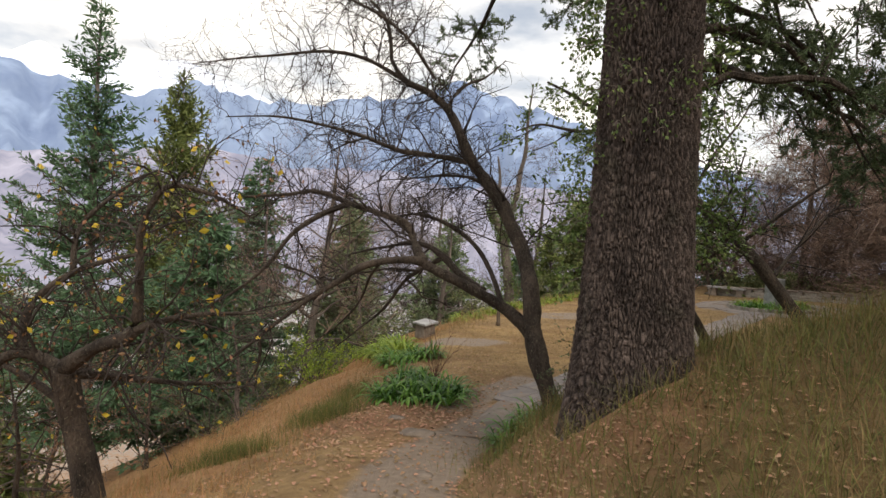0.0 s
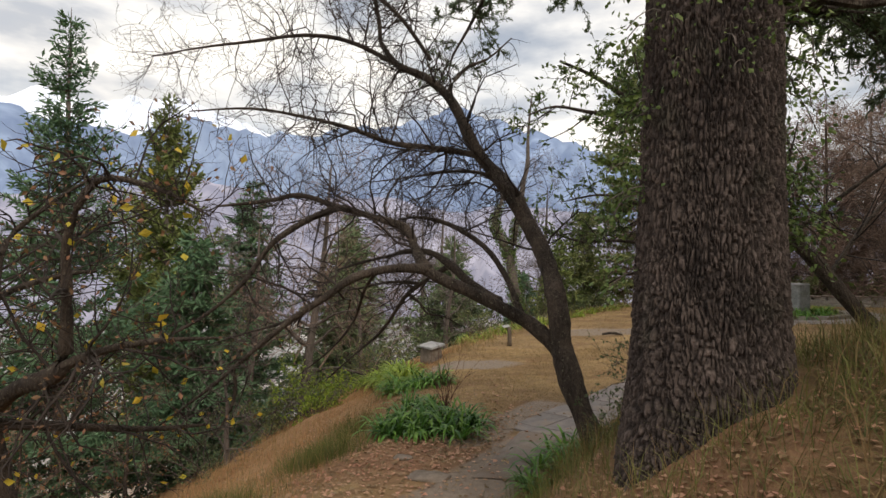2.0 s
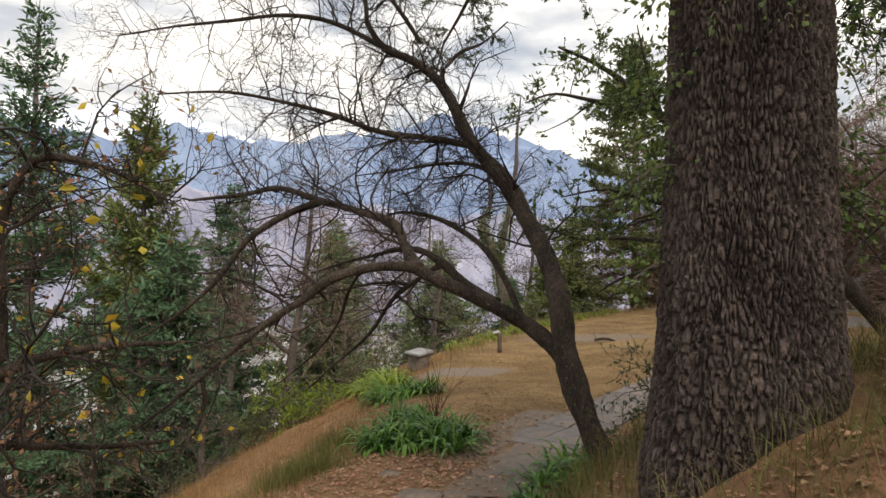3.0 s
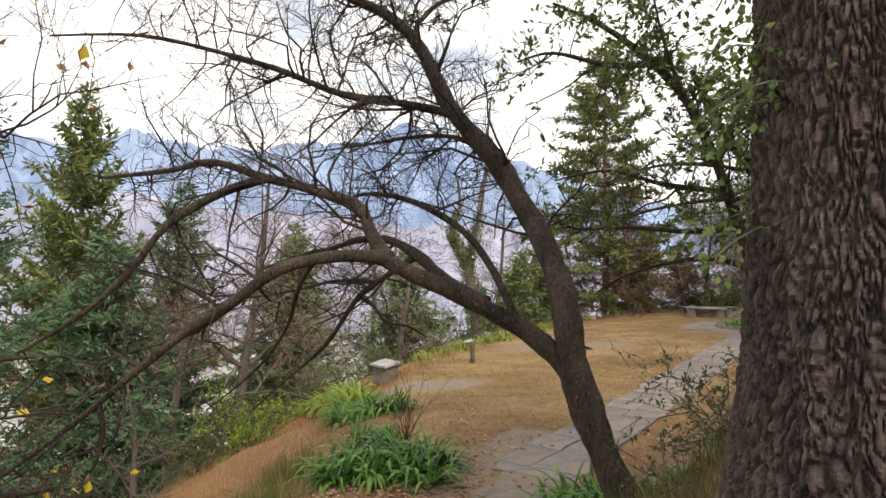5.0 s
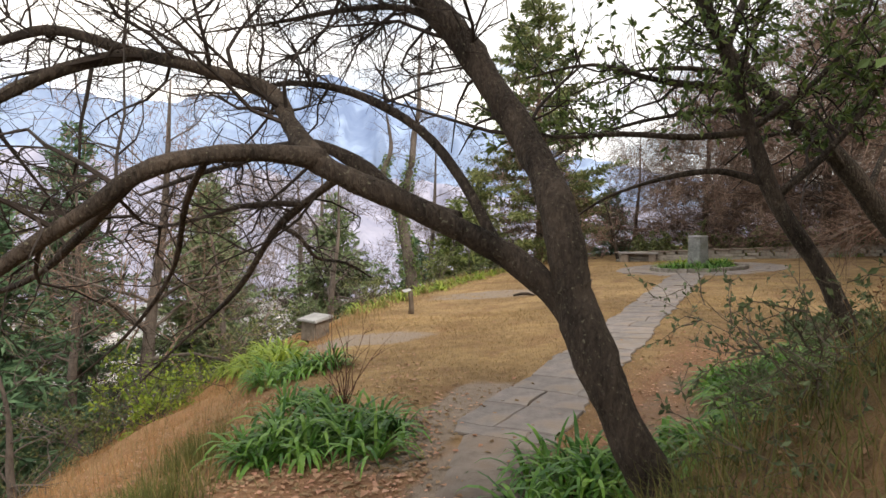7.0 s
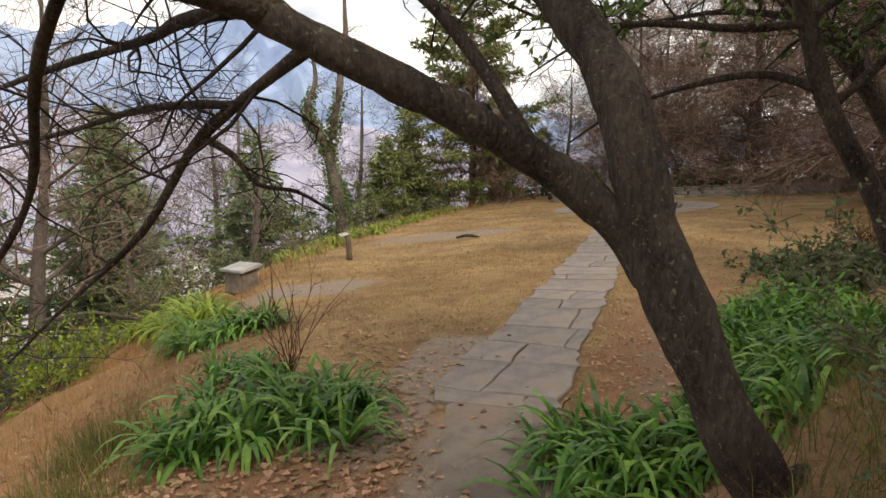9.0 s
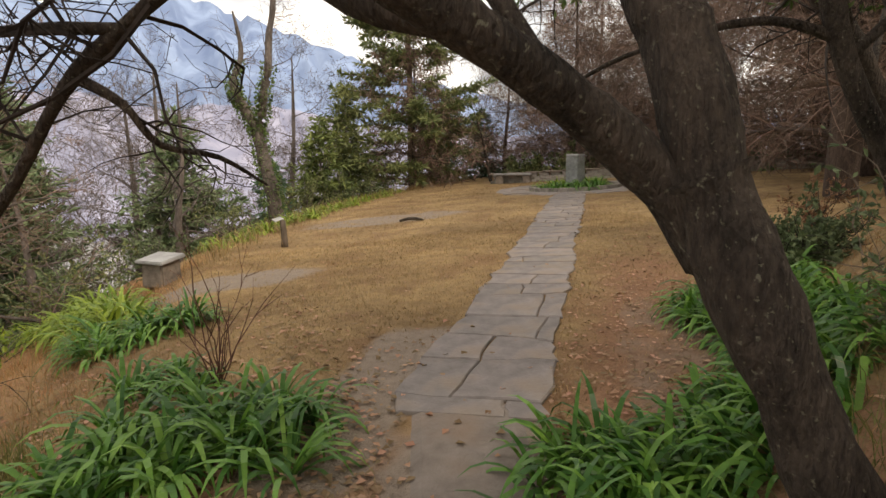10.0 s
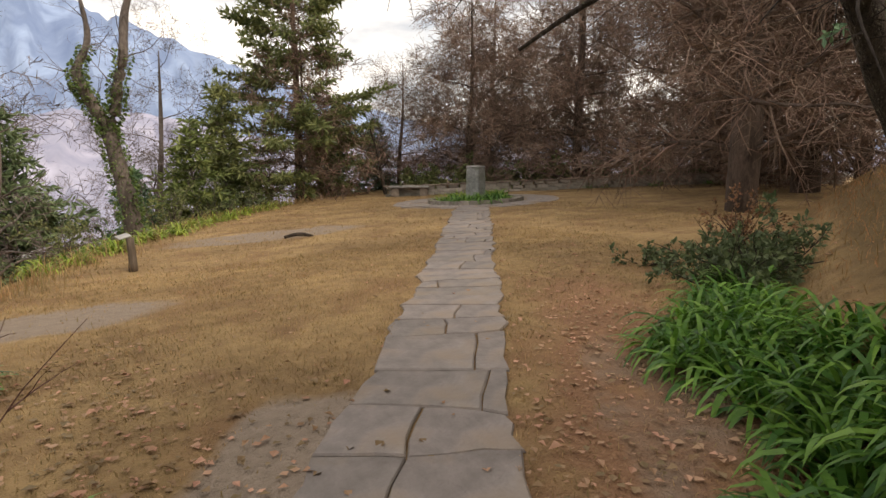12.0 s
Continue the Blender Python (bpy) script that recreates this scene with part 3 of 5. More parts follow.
        q = [at.lerp(end, k / 9) + Vector((0, 0.1 * noise.noise((k * 0.7, end.y, 5)), 0.5 * math.sin(math.pi * k / 9) + 0.1 * noise.noise((k * 0.7, end.x, 9)))) for k in range(10)]
        b, twigs, f = Soup(), [], Soup()
        b.tube(q, [0.04 * (1 - 0.8 * k / 9) for k in range(10)], 7)
        grow(b, q[3:], 0.035, 0.01, 0, [(7.0, 0.8, 0.7, 0.14, 0.08), (7.0, 0.34, 0.7, 0.18, 0.07)], twigs)
        bough = part("bough", b, M_BARK_DARK, tree)
        for tw in twigs:
            for k in range(len(tw) - 1):
                for _ in range(11):
                    d = (tw[k + 1] - tw[k]).normalized() + Vector([random.gauss(0, 0.6) for _ in range(3)])
                    f.leaf(tw[k].lerp(tw[k + 1], random.random()), d, random.uniform(0.04, 0.085), 0.2)
        part("needle_foliage", f, M_CEDAR_LEAF, bough)
    # ivy climbing the upper trunk, hanging out on its far side
    stems, f = Soup(), Soup()
    for k in range(120):
        a = radians(random.choice((random.gauss(10, 26), random.gauss(175, 16), random.uniform(180, 360))))
        front = math.sin(a) < -0.25
        z = random.uniform(2.9, 5.6) if front else random.uniform(1.7, 5.4)
        r = 0.46 - 0.0125 * z
        p = Vector((math.cos(a) * r, math.sin(a) * r, z))
        out = Vector((math.cos(a), math.sin(a), 0))
        q = wander(p, out * (0.15 if front else 0.9) + Vector((0, 0, 0.1)), random.uniform(0.15, 0.3) if front else random.uniform(0.25, 0.6 if math.cos(a) > 0 else 0.3), 5, 0.2, 0.28)
        stems.tube(q, [0.004] * 6, 3, False)
        for _ in range(18 if front else 64):
            i = random.randrange(5)
            o = Vector([random.gauss(0, 0.06) for _ in range(3)])
            f.leaf(q[i].lerp(q[i + 1], random.random()) + o, o + Vector((0, 0, -0.05)) + out * 0.03, random.uniform(0.025, 0.05), 0.7)
    climber = part("stem_spray", stems, M_BARK_GREY, tree, "thin grey ivy stems")
    part("ivy", f, M_IVY, climber, "olive-green ivy leaves")
    return tree


big_cedar()


# ---------------------------------------------------------------- the leaning tree over the path
def leaning_tree():
    z0 = land1(2.6, 7.65) - 0.12
    base = Vector((2.6, 7.65, z0))
    tree = thing("leaning_tree", Matrix.Translation(base), "bare dark-barked leaning tree with two arching limbs", "tree")
    W = lambda pts: [Vector(p) - base for p in pts]
    fine = [(11.0, 1.3, 0.72, 0.3, 0.015), (9.0, 0.55, 0.7, 0.34, 0.02), (8.0, 0.24, 0.6, 0.3, 0.02)]
    lower = [(5.0, 1.05, 0.72, 0.3, 0.05), (7.0, 0.55, 0.7, 0.34, 0.035), (7.0, 0.24, 0.6, 0.3, 0.02)]
    specs = [
        ("trunk", [(2.66, 7.62, z0), (2.47, 7.66, 0.55), (2.22, 7.75, 1.07), (2.05, 7.93, 1.66)], [0.165, 0.13, 0.12, 0.135], None),
        ("limb", [(2.07, 7.9, 1.58), (2.01, 8.06, 2.15), (1.89, 8.35, 2.6), (1.71, 8.52, 2.97), (1.49, 8.67, 3.37), (1.09, 8.82, 3.87), (0.77, 8.87, 4.5), (0.45, 8.85, 4.8), (0.05, 8.8, 4.98), (-0.15, 8.75, 5.25)], [0.118, 0.106, 0.102, 0.096, 0.09, 0.08, 0.064, 0.052, 0.042, 0.028], fine),
        ("limb", [(2.13, 7.94, 1.42), (1.81, 8.03, 1.77), (1.27, 7.98, 2.07), (0.8, 7.95, 2.28), (0.59, 7.99, 2.4), (0.43, 8.21, 2.62), (0.27, 8.42, 2.87), (-0.17, 8.44, 3.02), (-0.59, 8.53, 3.13), (-1.1, 8.6, 3.28), (-1.6, 8.74, 3.22), (-2.27, 8.76, 3.15)], [0.1, 0.084, 0.072, 0.066, 0.068, 0.054, 0.05, 0.045, 0.04, 0.033, 0.025, 0.012], fine),
        ("limb", [(0.63, 7.98, 2.4), (0.25, 7.74, 2.4), (-0.12, 7.56, 2.3), (-0.4, 7.54, 2.1), (-0.75, 7.56, 1.87), (-1.15, 7.55, 1.54), (-1.61, 7.5, 1.13), (-2.16, 7.45, 0.7)], [0.062, 0.05, 0.044, 0.04, 0.036, 0.029, 0.021, 0.01], lower),
        ("limb", [(-0.2, 7.55, 2.25), (-0.7, 8.05, 1.97), (-1.25, 8.55, 1.7), (-1.9, 8.8, 1.5), (-2.5, 9.0, 1.3)], [0.03, 0.026, 0.022, 0.016, 0.008], lower),
        ("limb", [(-0.6, 8.53, 3.12), (-0.9, 8.3, 2.95), (-1.25, 8.1, 2.65), (-1.5, 8.0, 2.25), (-1.85, 7.95, 1.9), (-2.3, 7.9, 1.6)], [0.044, 0.038, 0.034, 0.028, 0.022, 0.01], lower),
        ("limb", [(1.68, 8.06, 1.83), (1.48, 8.3, 2.3), (1.21, 8.47, 2.67), (0.77, 8.65, 2.94), (0.33, 8.82, 3.04), (0.05, 8.92, 2.99)], [0.046, 0.04, 0.034, 0.028, 0.02, 0.01], lower),
        ("limb", [(1.4, 8.03, 2.06), (1.1, 8.36, 2.2), (0.8, 8.55, 2.45), (0.5, 8.75, 2.6), (0.16, 9.0, 2.6), (-0.05, 9.2, 2.55), (-0.5, 9.4, 2.45), (-1.0, 9.6, 2.3)], [0.056, 0.056, 0.05, 0.042, 0.032, 0.026, 0.018, 0.008], lower),
        ("limb", [(1.09, 8.82, 3.82), (0.66, 8.70, 3.88), (0.08, 8.56, 3.92), (-0.41, 8.41, 4.07), (-0.90, 8.22, 4.16), (-1.49, 8.02, 4.22), (-2.19, 7.92, 4.17)], [0.046, 0.04, 0.034, 0.028, 0.022, 0.015, 0.008], fine),
        ("limb", [(0.72, 8.87, 4.5), (0.74, 8.95, 4.75), (0.95, 9.0, 5.0), (1.2, 9.0, 5.1), (1.5, 9.1, 5.4)], [0.033, 0.028, 0.022, 0.016, 0.008], fine[1:]),
        ("limb", [(0.05, 8.8, 4.98), (-0.55, 8.7, 5.25), (-1.1, 8.6, 5.3), (-1.7, 8.5, 5.2), (-2.3, 8.4, 5.1), (-3.0, 8.4, 5.0)], [0.033, 0.028, 0.024, 0.018, 0.013, 0.006], fine),
        ("limb", [(-0.15, 8.75, 5.25), (-0.25, 8.8, 5.8), (-0.6, 8.8, 6.2), (-1.1, 8.8, 6.6)], [0.028, 0.024, 0.018, 0.008], fine),
        ("limb", [(0.5, 8.75, 5.0), (0.1, 8.5, 5.5), (-0.4, 8.3, 5.8), (-1.0, 8.1, 5.95), (-1.7, 7.9, 5.9)], [0.028, 0.024, 0.018, 0.013, 0.006], fine),
        ("limb", [(1.49, 8.67, 3.37), (1.15, 8.85, 3.6), (0.7, 9.05, 3.65), (0.2, 9.2, 3.6), (-0.4, 9.35, 3.55)], [0.03, 0.026, 0.02, 0.014, 0.006], fine),
        ("limb", [(-1.4, 7.52, 1.32), (-1.38, 7.55, 1.1), (-1.44, 7.55, 0.85), (-1.58, 7.5, 0.6)], [0.024, 0.02, 0.015, 0.006], lower[1:]),
        ("limb", [(0.78, 8.56, 2.43), (0.4, 8.95, 2.2), (0.15, 9.15, 2.0), (-0.19, 9.38, 1.53), (-0.68, 9.6, 1.1), (-1.16, 9.94, 0.68)], [0.034, 0.03, 0.026, 0.02, 0.013, 0.006], lower),
        ("limb", [(0.4, 8.95, 2.2), (-0.05, 9.15, 2.2), (-0.5, 9.4, 2.1), (-1.05, 9.7, 2.0)], [0.024, 0.02, 0.015, 0.008], lower),
        ("limb", [(0.2, 9.12, 2.05), (0.36, 9.05, 1.95), (0.47, 9.1, 1.8), (0.68, 9.25, 1.75), (0.88, 9.4, 1.62)], [0.02, 0.018, 0.015, 0.012, 0.006], lower[1:]),
        ("limb", [(0.1, 7.67, 2.37), (-0.1, 7.95, 2.15), (-0.3, 8.35, 1.8), (-0.55, 8.6, 1.5), (-0.9, 8.9, 1.2), (-1.3, 9.1, 0.9)], [0.02, 0.018, 0.016, 0.013, 0.01, 0.005], lower[1:]),
    ]
    for name, pts, radii, spec in specs:
        big = radii[0] > 0.08
        s, line, rad = limb(W(pts), radii, 30 if big else 8, 0.25, 10 if big else 4)
        ob = part(name, s, M_BARK_DARK, tree, smooth=True)
        if spec:
            t = Soup()
            grow(t, line, radii[0] * 0.5, radii[-1], 0, spec, keep=headroom(base))
            part("twig_spray", t, M_TWIG, ob)
    return tree


leaning_tree()


# ---------------------------------------------------------------- stonework on the lawn
def quad_slab(corners, thick, top):
    """A flat stone with a worn, slightly lower rim."""
    c = sum((Vector(p) for p in corners), Vector((0, 0))) / len(corners)
    s = Soup()
    n = len(corners)
    for f, z in ((1.0, top - thick), (1.0, top - 0.012), (0.965, top)):
        for p in corners:
            q = c + (Vector(p) - c) * f
            s.v.append((q.x, q.y, z))
    for r in range(2):
        for i in range(n):
            j = (i + 1) % n
            s.f.append((r * n + i, r * n + j, (r + 1) * n + j, (r + 1) * n + i))
    s.f.append(tuple(2 * n + i for i in range(n)))
    s.f.append(tuple(range(n))[::-1])
    return s


def path_point(u, v):
    p = U0 + UDIR * u + VDIR * v
    return float(p[0]), float(p[1])


def flag_path():
    path = thing("flagstone_path", Matrix.Identity(4), "path of irregular grey slate flagstones with dark open joints", "path", kind="structure")
    r = random.Random(21)
    rows = [-0.02, 0.24, 0.95, 1.48, 2.1, 2.95, 3.42, 3.9, 4.3, 4.72, 5.1, 5.47]
    while rows[-1] < 15.3:
        rows.append(rows[-1] + r.choice((0.24, 0.34, 0.42, 0.55)))
    splits = {0: [0.18], 1: [-0.24], 2: [-0.2], 3: [0.21], 4: [0.16], 5: [-0.1], 6: [-0.05], 7: []}
    edge = {u: (-0.58 + r.uniform(-0.08, 0.06), 0.4 + r.uniform(-0.03, 0.04)) for u in rows}
    slant = {u: r.uniform(-0.13, 0.13) if u > 0.1 else 0.0 for u in rows}
    for k, (a, b) in enumerate(zip(rows, rows[1:])):
        cuts = splits.get(k)
        if cuts is None:
            cuts = sorted(r.sample([-0.3, -0.1, 0.1, 0.25], r.choice((0, 1, 1, 2))))
        lo, hi = [edge[a][0], *cuts, edge[a][1]], [edge[b][0], *[c + r.uniform(-0.08, 0.08) for c in cuts], edge[b][1]]
        for i in range(len(lo) - 1):
            g = 0.0065
            base = [(a + g + slant[a] * lo[i], lo[i] + g), (a + g + slant[a] * lo[i + 1], lo[i + 1] - g), (b - g + slant[b] * hi[i + 1], hi[i + 1] - g), (b - g + slant[b] * hi[i], hi[i] + g)]
            ring = []
            for (u0, v0), (u1, v1) in zip(base, base[1:] + base[:1]):
                for f in (0.0, 0.33, 0.67):
                    u, v = u0 + (u1 - u0) * f, v0 + (v1 - v0) * f
                    warp = 1.0 if u > 0.12 else 0.0
                    ring.append((u + warp * 0.07 * noise.noise((u * 2.3, v * 2.6, 2)) + r.uniform(-0.004, 0.004), v + warp * 0.06 * noise.noise((u * 2.9, v * 2.1, 7)) + (r.uniform(-0.03, 0.02) if abs(v) > 0.36 else r.uniform(-0.004, 0.004))))
            pts = [path_point(u, v) for u, v in ring]
            cx, cy = sum(p[0] for p in pts) / 12, sum(p[1] for p in pts) / 12
            s = quad_slab([(x - cx, y - cy) for x, y in pts], 0.06, 0.024 + r.uniform(-0.004, 0.008))
            tilt = [r.uniform(-0.006, 0.006) for _ in range(2)]
            s.v = [(x, y, z + x * (0.052 + tilt[0]) + y * tilt[1]) for x, y, z in s.v]
            ob = part("flagstone", s, M_SLAB, path)
            ob.location = (cx, cy, land1(cx, cy))
    # paving round the bed
    for k in range(26):
        a0, a1 = math.tau * k / 26 + 0.02, math.tau * (k + 1) / 26 - 0.012
        for r0, r1 in ((1.78, 2.3), (2.33, 2.85)):
            if r.random() < 0.15:
                continue
            ring = [(BED[0] + q * math.cos(a), BED[1] + q * math.sin(a)) for q, a in ((r0, a0), (r1, a0), (r1 + r.uniform(-0.05, 0.05), (a0 + a1) / 2), (r1, a1), (r0, a1))]
            cx, cy = sum(p[0] for p in ring) / 5, sum(p[1] for p in ring) / 5
            s = quad_slab([(x - cx, y - cy) for x, y in ring], 0.06, 0.02)
            s.v = [(x, y, z + x * 0.052) for x, y, z in s.v]
            ob = part("flagstone", s, M_SLAB, path)
            ob.location = (cx, cy, land1(cx, cy))
    return path


def concrete_strip():
    bm = bmesh.new()
    rows = []
    for i in range(15):
        y = 8.0 + i * 0.125
        u = i / 14
        l, r_ = (1.02 + 0.66 * u, y + 0.33 * u), (1.75 + 0.7 * u, y - 0.12 * u)
        row = []
        for k in range(7):
            f = k / 6
            x, yy = l[0] + (r_[0] - l[0]) * f, l[1] + (r_[1] - l[1]) * f
            jag = 0.03 * noise.noise((x * 5, yy * 5, 1)) * (1 if k in (0, 6) else 0)
            z = land1(x, yy) + (0.024 if 0 < k < 6 else -0.03)
            row.append(bm.verts.new((x + jag, yy, z + 0.006 * noise.noise((x * 3, yy * 3, 4)))))
        rows.append(row)
    for a, b in zip(rows, rows[1:]):
        for k in range(6):
            bm.faces.new((a[k], a[k + 1], b[k + 1], b[k]))
    me = bpy.data.meshes.new("concrete_strip")
    bm.to_mesh(me)
    bm.free()
    me.materials.append(M_CONCRETE)
    return tagged(new("concrete_strip", me), "worn soil-stained concrete strip leading to the flagstones", "path", kind="structure")


def monument():
    z = land1(*BED) + 0.02
    m = thing("stone_monument", Matrix.Translation((BED[0], BED[1], z)) @ Matrix.Rotation(radians(-58), 4, "Z"), "grey granite memorial block standing in a planted round bed", "monument")
    part("shaft", bevelled((0.5, 0.62, 1.16), 0.03, 3, 0.94, 0.012), M_STONE, m)
    part("cap", bevelled((0.5, 0.62, 0.06), 0.02, 2, 0.96), M_STONE_LIGHT, m, "pale weathered top").location = (0, 0, 1.14)
    plaque = part("plaque", bevelled((0.012, 0.36, 0.3), 0.004, 1), M_STONE_BROWN, m, "dark inscription plate")
    plaque.location = (-0.247, 0, 0.66)
    plaque.rotation_euler = (0, radians(1.5), 0)
    return m


def round_bed():
    z = land1(*BED)
    bed = thing("flower_bed", Matrix.Translation((BED[0], BED[1], z)), "round stone-edged bed of soil with green plants", "flower bed")
    s = Soup()
    n = 40
    for r0, h in ((0.0, 0.06), (0.8, 0.05), (1.42, 0.03)):
        for i in range(n):
            a = math.tau * i / n
            x, y = r0 * math.cos(a), r0 * math.sin(a)
            s.v.append((x, y, h + x * 0.052))
    for r in range(2):
        for i in range(n):
            j = (i + 1) % n
            s.f.append((r * n + i, (r + 1) * n + i, (r + 1) * n + j, r * n + j))
    part("soil", s, M_STONE_BROWN, bed)
    for i in range(30):
        a0, a1 = math.tau * i / 30 + 0.01, math.tau * (i + 1) / 30 - 0.01
        ring = [(q * math.cos(a), q * math.sin(a)) for q, a in ((1.42, a0), (1.66, a0), (1.66, a1), (1.42, a1))]
        cx, cy = sum(p[0] for p in ring) / 4, sum(p[1] for p in ring) / 4
        k = quad_slab([(x - cx, y - cy) for x, y in ring], 0.14, 0.12 + random.uniform(-0.01, 0.015))
        ob = part("edging_stone", k, M_WALL, bed)
        ob.location = (cx, cy, cx * 0.052)


def low_wall():
    c = BED + UDIR * 4.6
    w = thing("wall_terrace", Matrix.Identity(4), "low weathered rubble wall with flat coping at the lawn's far edge", "wall", kind="structure")
    stones = []
    for j in range(6):
        s = bevelled((0.42 + 0.05 * j, 0.34, 0.15), 0.025, 1, 0.97, 0.015)
        me = bpy.data.meshes.new("stone")
        s.to_mesh(me)
        s.free()
        me.materials.append(M_WALL)
        stones.append(me)
    cap = bevelled((0.8, 0.46, 0.07), 0.015, 1, 0.99, 0.006)
    cm = bpy.data.meshes.new("coping")
    cap.to_mesh(cm)
    cap.free()
    cm.materials.append(M_STONE_BROWN)
    ang = math.atan2(VDIR[1], VDIR[0])
    v = -3.6
    while v < 15:
        for row in range(3):
            p = c + VDIR * (v + 0.12 * (row % 2))
            ob = part("stone", stones[random.randrange(6)], M_WALL, w)
            ob.location = (p[0], p[1], land1(*p) - 0.04 + row * 0.145)
            ob.rotation_euler = (0, 0, ang)
        v += 0.52
    v = -3.6
    while v < 15:
        p = c + VDIR * v
        ob = part("coping", cm, M_STONE_BROWN, w)
        ob.location = (p[0], p[1], land1(*p) + 0.39)
        ob.rotation_euler = (0, 0, ang)
        v += 0.82


def stone_bench():
    p = np.array((12.7, 29.4))
    b = thing("stone_bench", Matrix.Translation((p[0], p[1], land1(*p))) @ Matrix.Rotation(radians(-30), 4, "Z"), "low stone bench with pale worn seat slab near the bed", "bench")
    part("seat", bevelled((1.7, 0.45, 0.09), 0.02, 2, 0.99, 0.008), M_STONE_LIGHT, b).location = (0, 0, 0.36)
    for x in (-0.6, 0.6):
        part("support", bevelled((0.35, 0.38, 0.38), 0.03, 2, 0.95, 0.015), M_STONE_BROWN, b).location = (x, 0, -0.02)


def lectern():
    x, y = -0.42, 16.9
    z = land1(x, y) - 0.05
    b = thing("stone_lectern", Matrix.Translation((x, y, z)) @ Matrix.Rotation(radians(-46), 4, "Z"), "squat brown stone pedestal with pale sloping top slab", "pedestal")
    h = 0.28 - z
    part("pillar", bevelled((0.5, 0.4, h - 0.08), 0.03, 2, 0.96, 0.012), M_STONE_BROWN, b)
    top = part("top_slab", bevelled((0.64, 0.5, 0.06), 0.014, 2, 0.98, 0.005), M_STONE_LIGHT, b, "pale worn sloping slab")
    top.location, top.rotation_euler = (0, 0, h - 0.1), (radians(9), 0, 0)


def sign_post():
    x, y = 1.68, 18.1
    z = land1(x, y)
    p = thing("wooden_post", Matrix.Translation((x, y, z - 0.03)), "short weathered wooden post with small pale plate", "post")
    s = Soup()
    s.tube([(0, 0, 0), (0.005, 0, 0.2), (-0.005, 0.004, 0.4), (-0.012, 0, 0.56)], [0.075, 0.062, 0.058, 0.06], 10)
    part("post", s, M_POST, p, smooth=True)
    plate = part("plate", bevelled((0.2, 0.14, 0.02), 0.006, 1), M_STONE_LIGHT, p, "pale tilted plate")
    plate.location, plate.rotation_euler = (-0.1, 0.02, 0.575), (radians(16), radians(-12), 0.4)


def lawn_twig():
    x, y = 4.9, 19.9
    s, _, _ = limb([(-0.3, 0.05, 0.03), (-0.1, -0.02, 0.08), (0.12, 0.02, 0.07), (0.32, -0.03, 0.02)], [0.03, 0.045, 0.04, 0.015], 7, 0.3)
    ob = new("fallen_branch", s.mesh("fallen_branch", M_BARK_DARK, True))
    ob.location = (x, y, land1(x, y) - 0.01)
    tagged(ob, "short dark fallen branch lying on the bare lawn", "branch")


def path_stone():
    for x, y, sz in ((0.66, 7.95, 0.3), (0.95, 6.3, 0.14), (0.25, 8.7, 0.16)):
        bm = bmesh.new()
        bmesh.ops.create_icosphere(bm, subdivisions=3, radius=1)
        for v in bm.verts:
            k = 1 + 0.3 * noise.noise(v.co * 1.3 + Vector((x, y, 0)))
            v.co = Vector((v.co.x * sz * 0.75 * k, v.co.y * sz * 0.55 * k, v.co.z * sz * 0.22 * k))
        me = bpy.data.meshes.new("stone")
        bm.to_mesh(me)
        bm.free()
        me.materials.append(M_STONE_BROWN)
        me.polygons.foreach_set("use_smooth", [True] * len(me.polygons))
        ob = new("stone", me)
        ob.location = (x, y, land1(x, y) + 0.01)
        tagged(ob, "flat brown stone half sunk in the trodden path", "stone", "stones in the path")


concrete_strip()
low_wall()
monument()
round_bed()
stone_bench()
lectern()
sign_post()
lawn_twig()
path_stone()


# ---------------------------------------------------------------- plants with strap leaves
def clump(name, x, y, rx, ry, n, length, mat, label, group, turn=0.0, hub=0.55):
    ob = thing(name, Matrix.Translation((x, y, land1(x, y))), label, "plant", group)
    tufts = max(3, n // 26)
    for _ in range(tufts):
        a, q = random.uniform(0, math.tau), math.sqrt(random.random())
        px, py = math.cos(a) * q * rx, math.sin(a) * q * ry
        px, py = px * math.cos(turn) - py * math.sin(turn), px * math.sin(turn) + py * math.cos(turn)
        pz = land1(x + px, y + py) - land1(x, y)
        s = Soup()
        for _ in range(n // tufts):
            b = random.uniform(0, math.tau)
            out = random.uniform(0.3, 1.4)
            way = Vector((math.cos(b) * out, math.sin(b) * out, random.uniform(0.55, 1.1)))
            ln = length * random.uniform(0.55, 1.2)
            side = Vector((-math.sin(b), math.cos(b), random.uniform(-0.25, 0.25)))
            s.blade((px + math.cos(b) * random.uniform(0, 0.06), py + math.sin(b) * random.uniform(0, 0.06), pz - 0.02), way, ln, random.uniform(0.024, 0.042) * (length / 0.5) ** 0.5, random.uniform(0.5, 1.25), 6, side)
        part("tuft", s, mat, ob)
    return ob


GREEN = "dense clump of arching glossy green strap leaves on leaf litter"
clump("lily_clump", 0.42, 10.05, 0.82, 0.55, 820, 0.55, M_LILY, GREEN, "lily clumps", -0.2)
clump("lily_clump", -0.3, 13.35, 0.62, 0.45, 480, 0.55, M_LILY, GREEN, "lily clumps", -0.2)
clump("lily_clump", 0.15, 11.3, 0.3, 0.3, 160, 0.45, M_LILY, GREEN, "lily clumps")
clump("lily_clump", 2.3, 8.65, 0.5, 0.34, 380, 0.5, M_LILY, "arching green strap leaves at the leaning tree's foot", "lily clumps", 0.4)
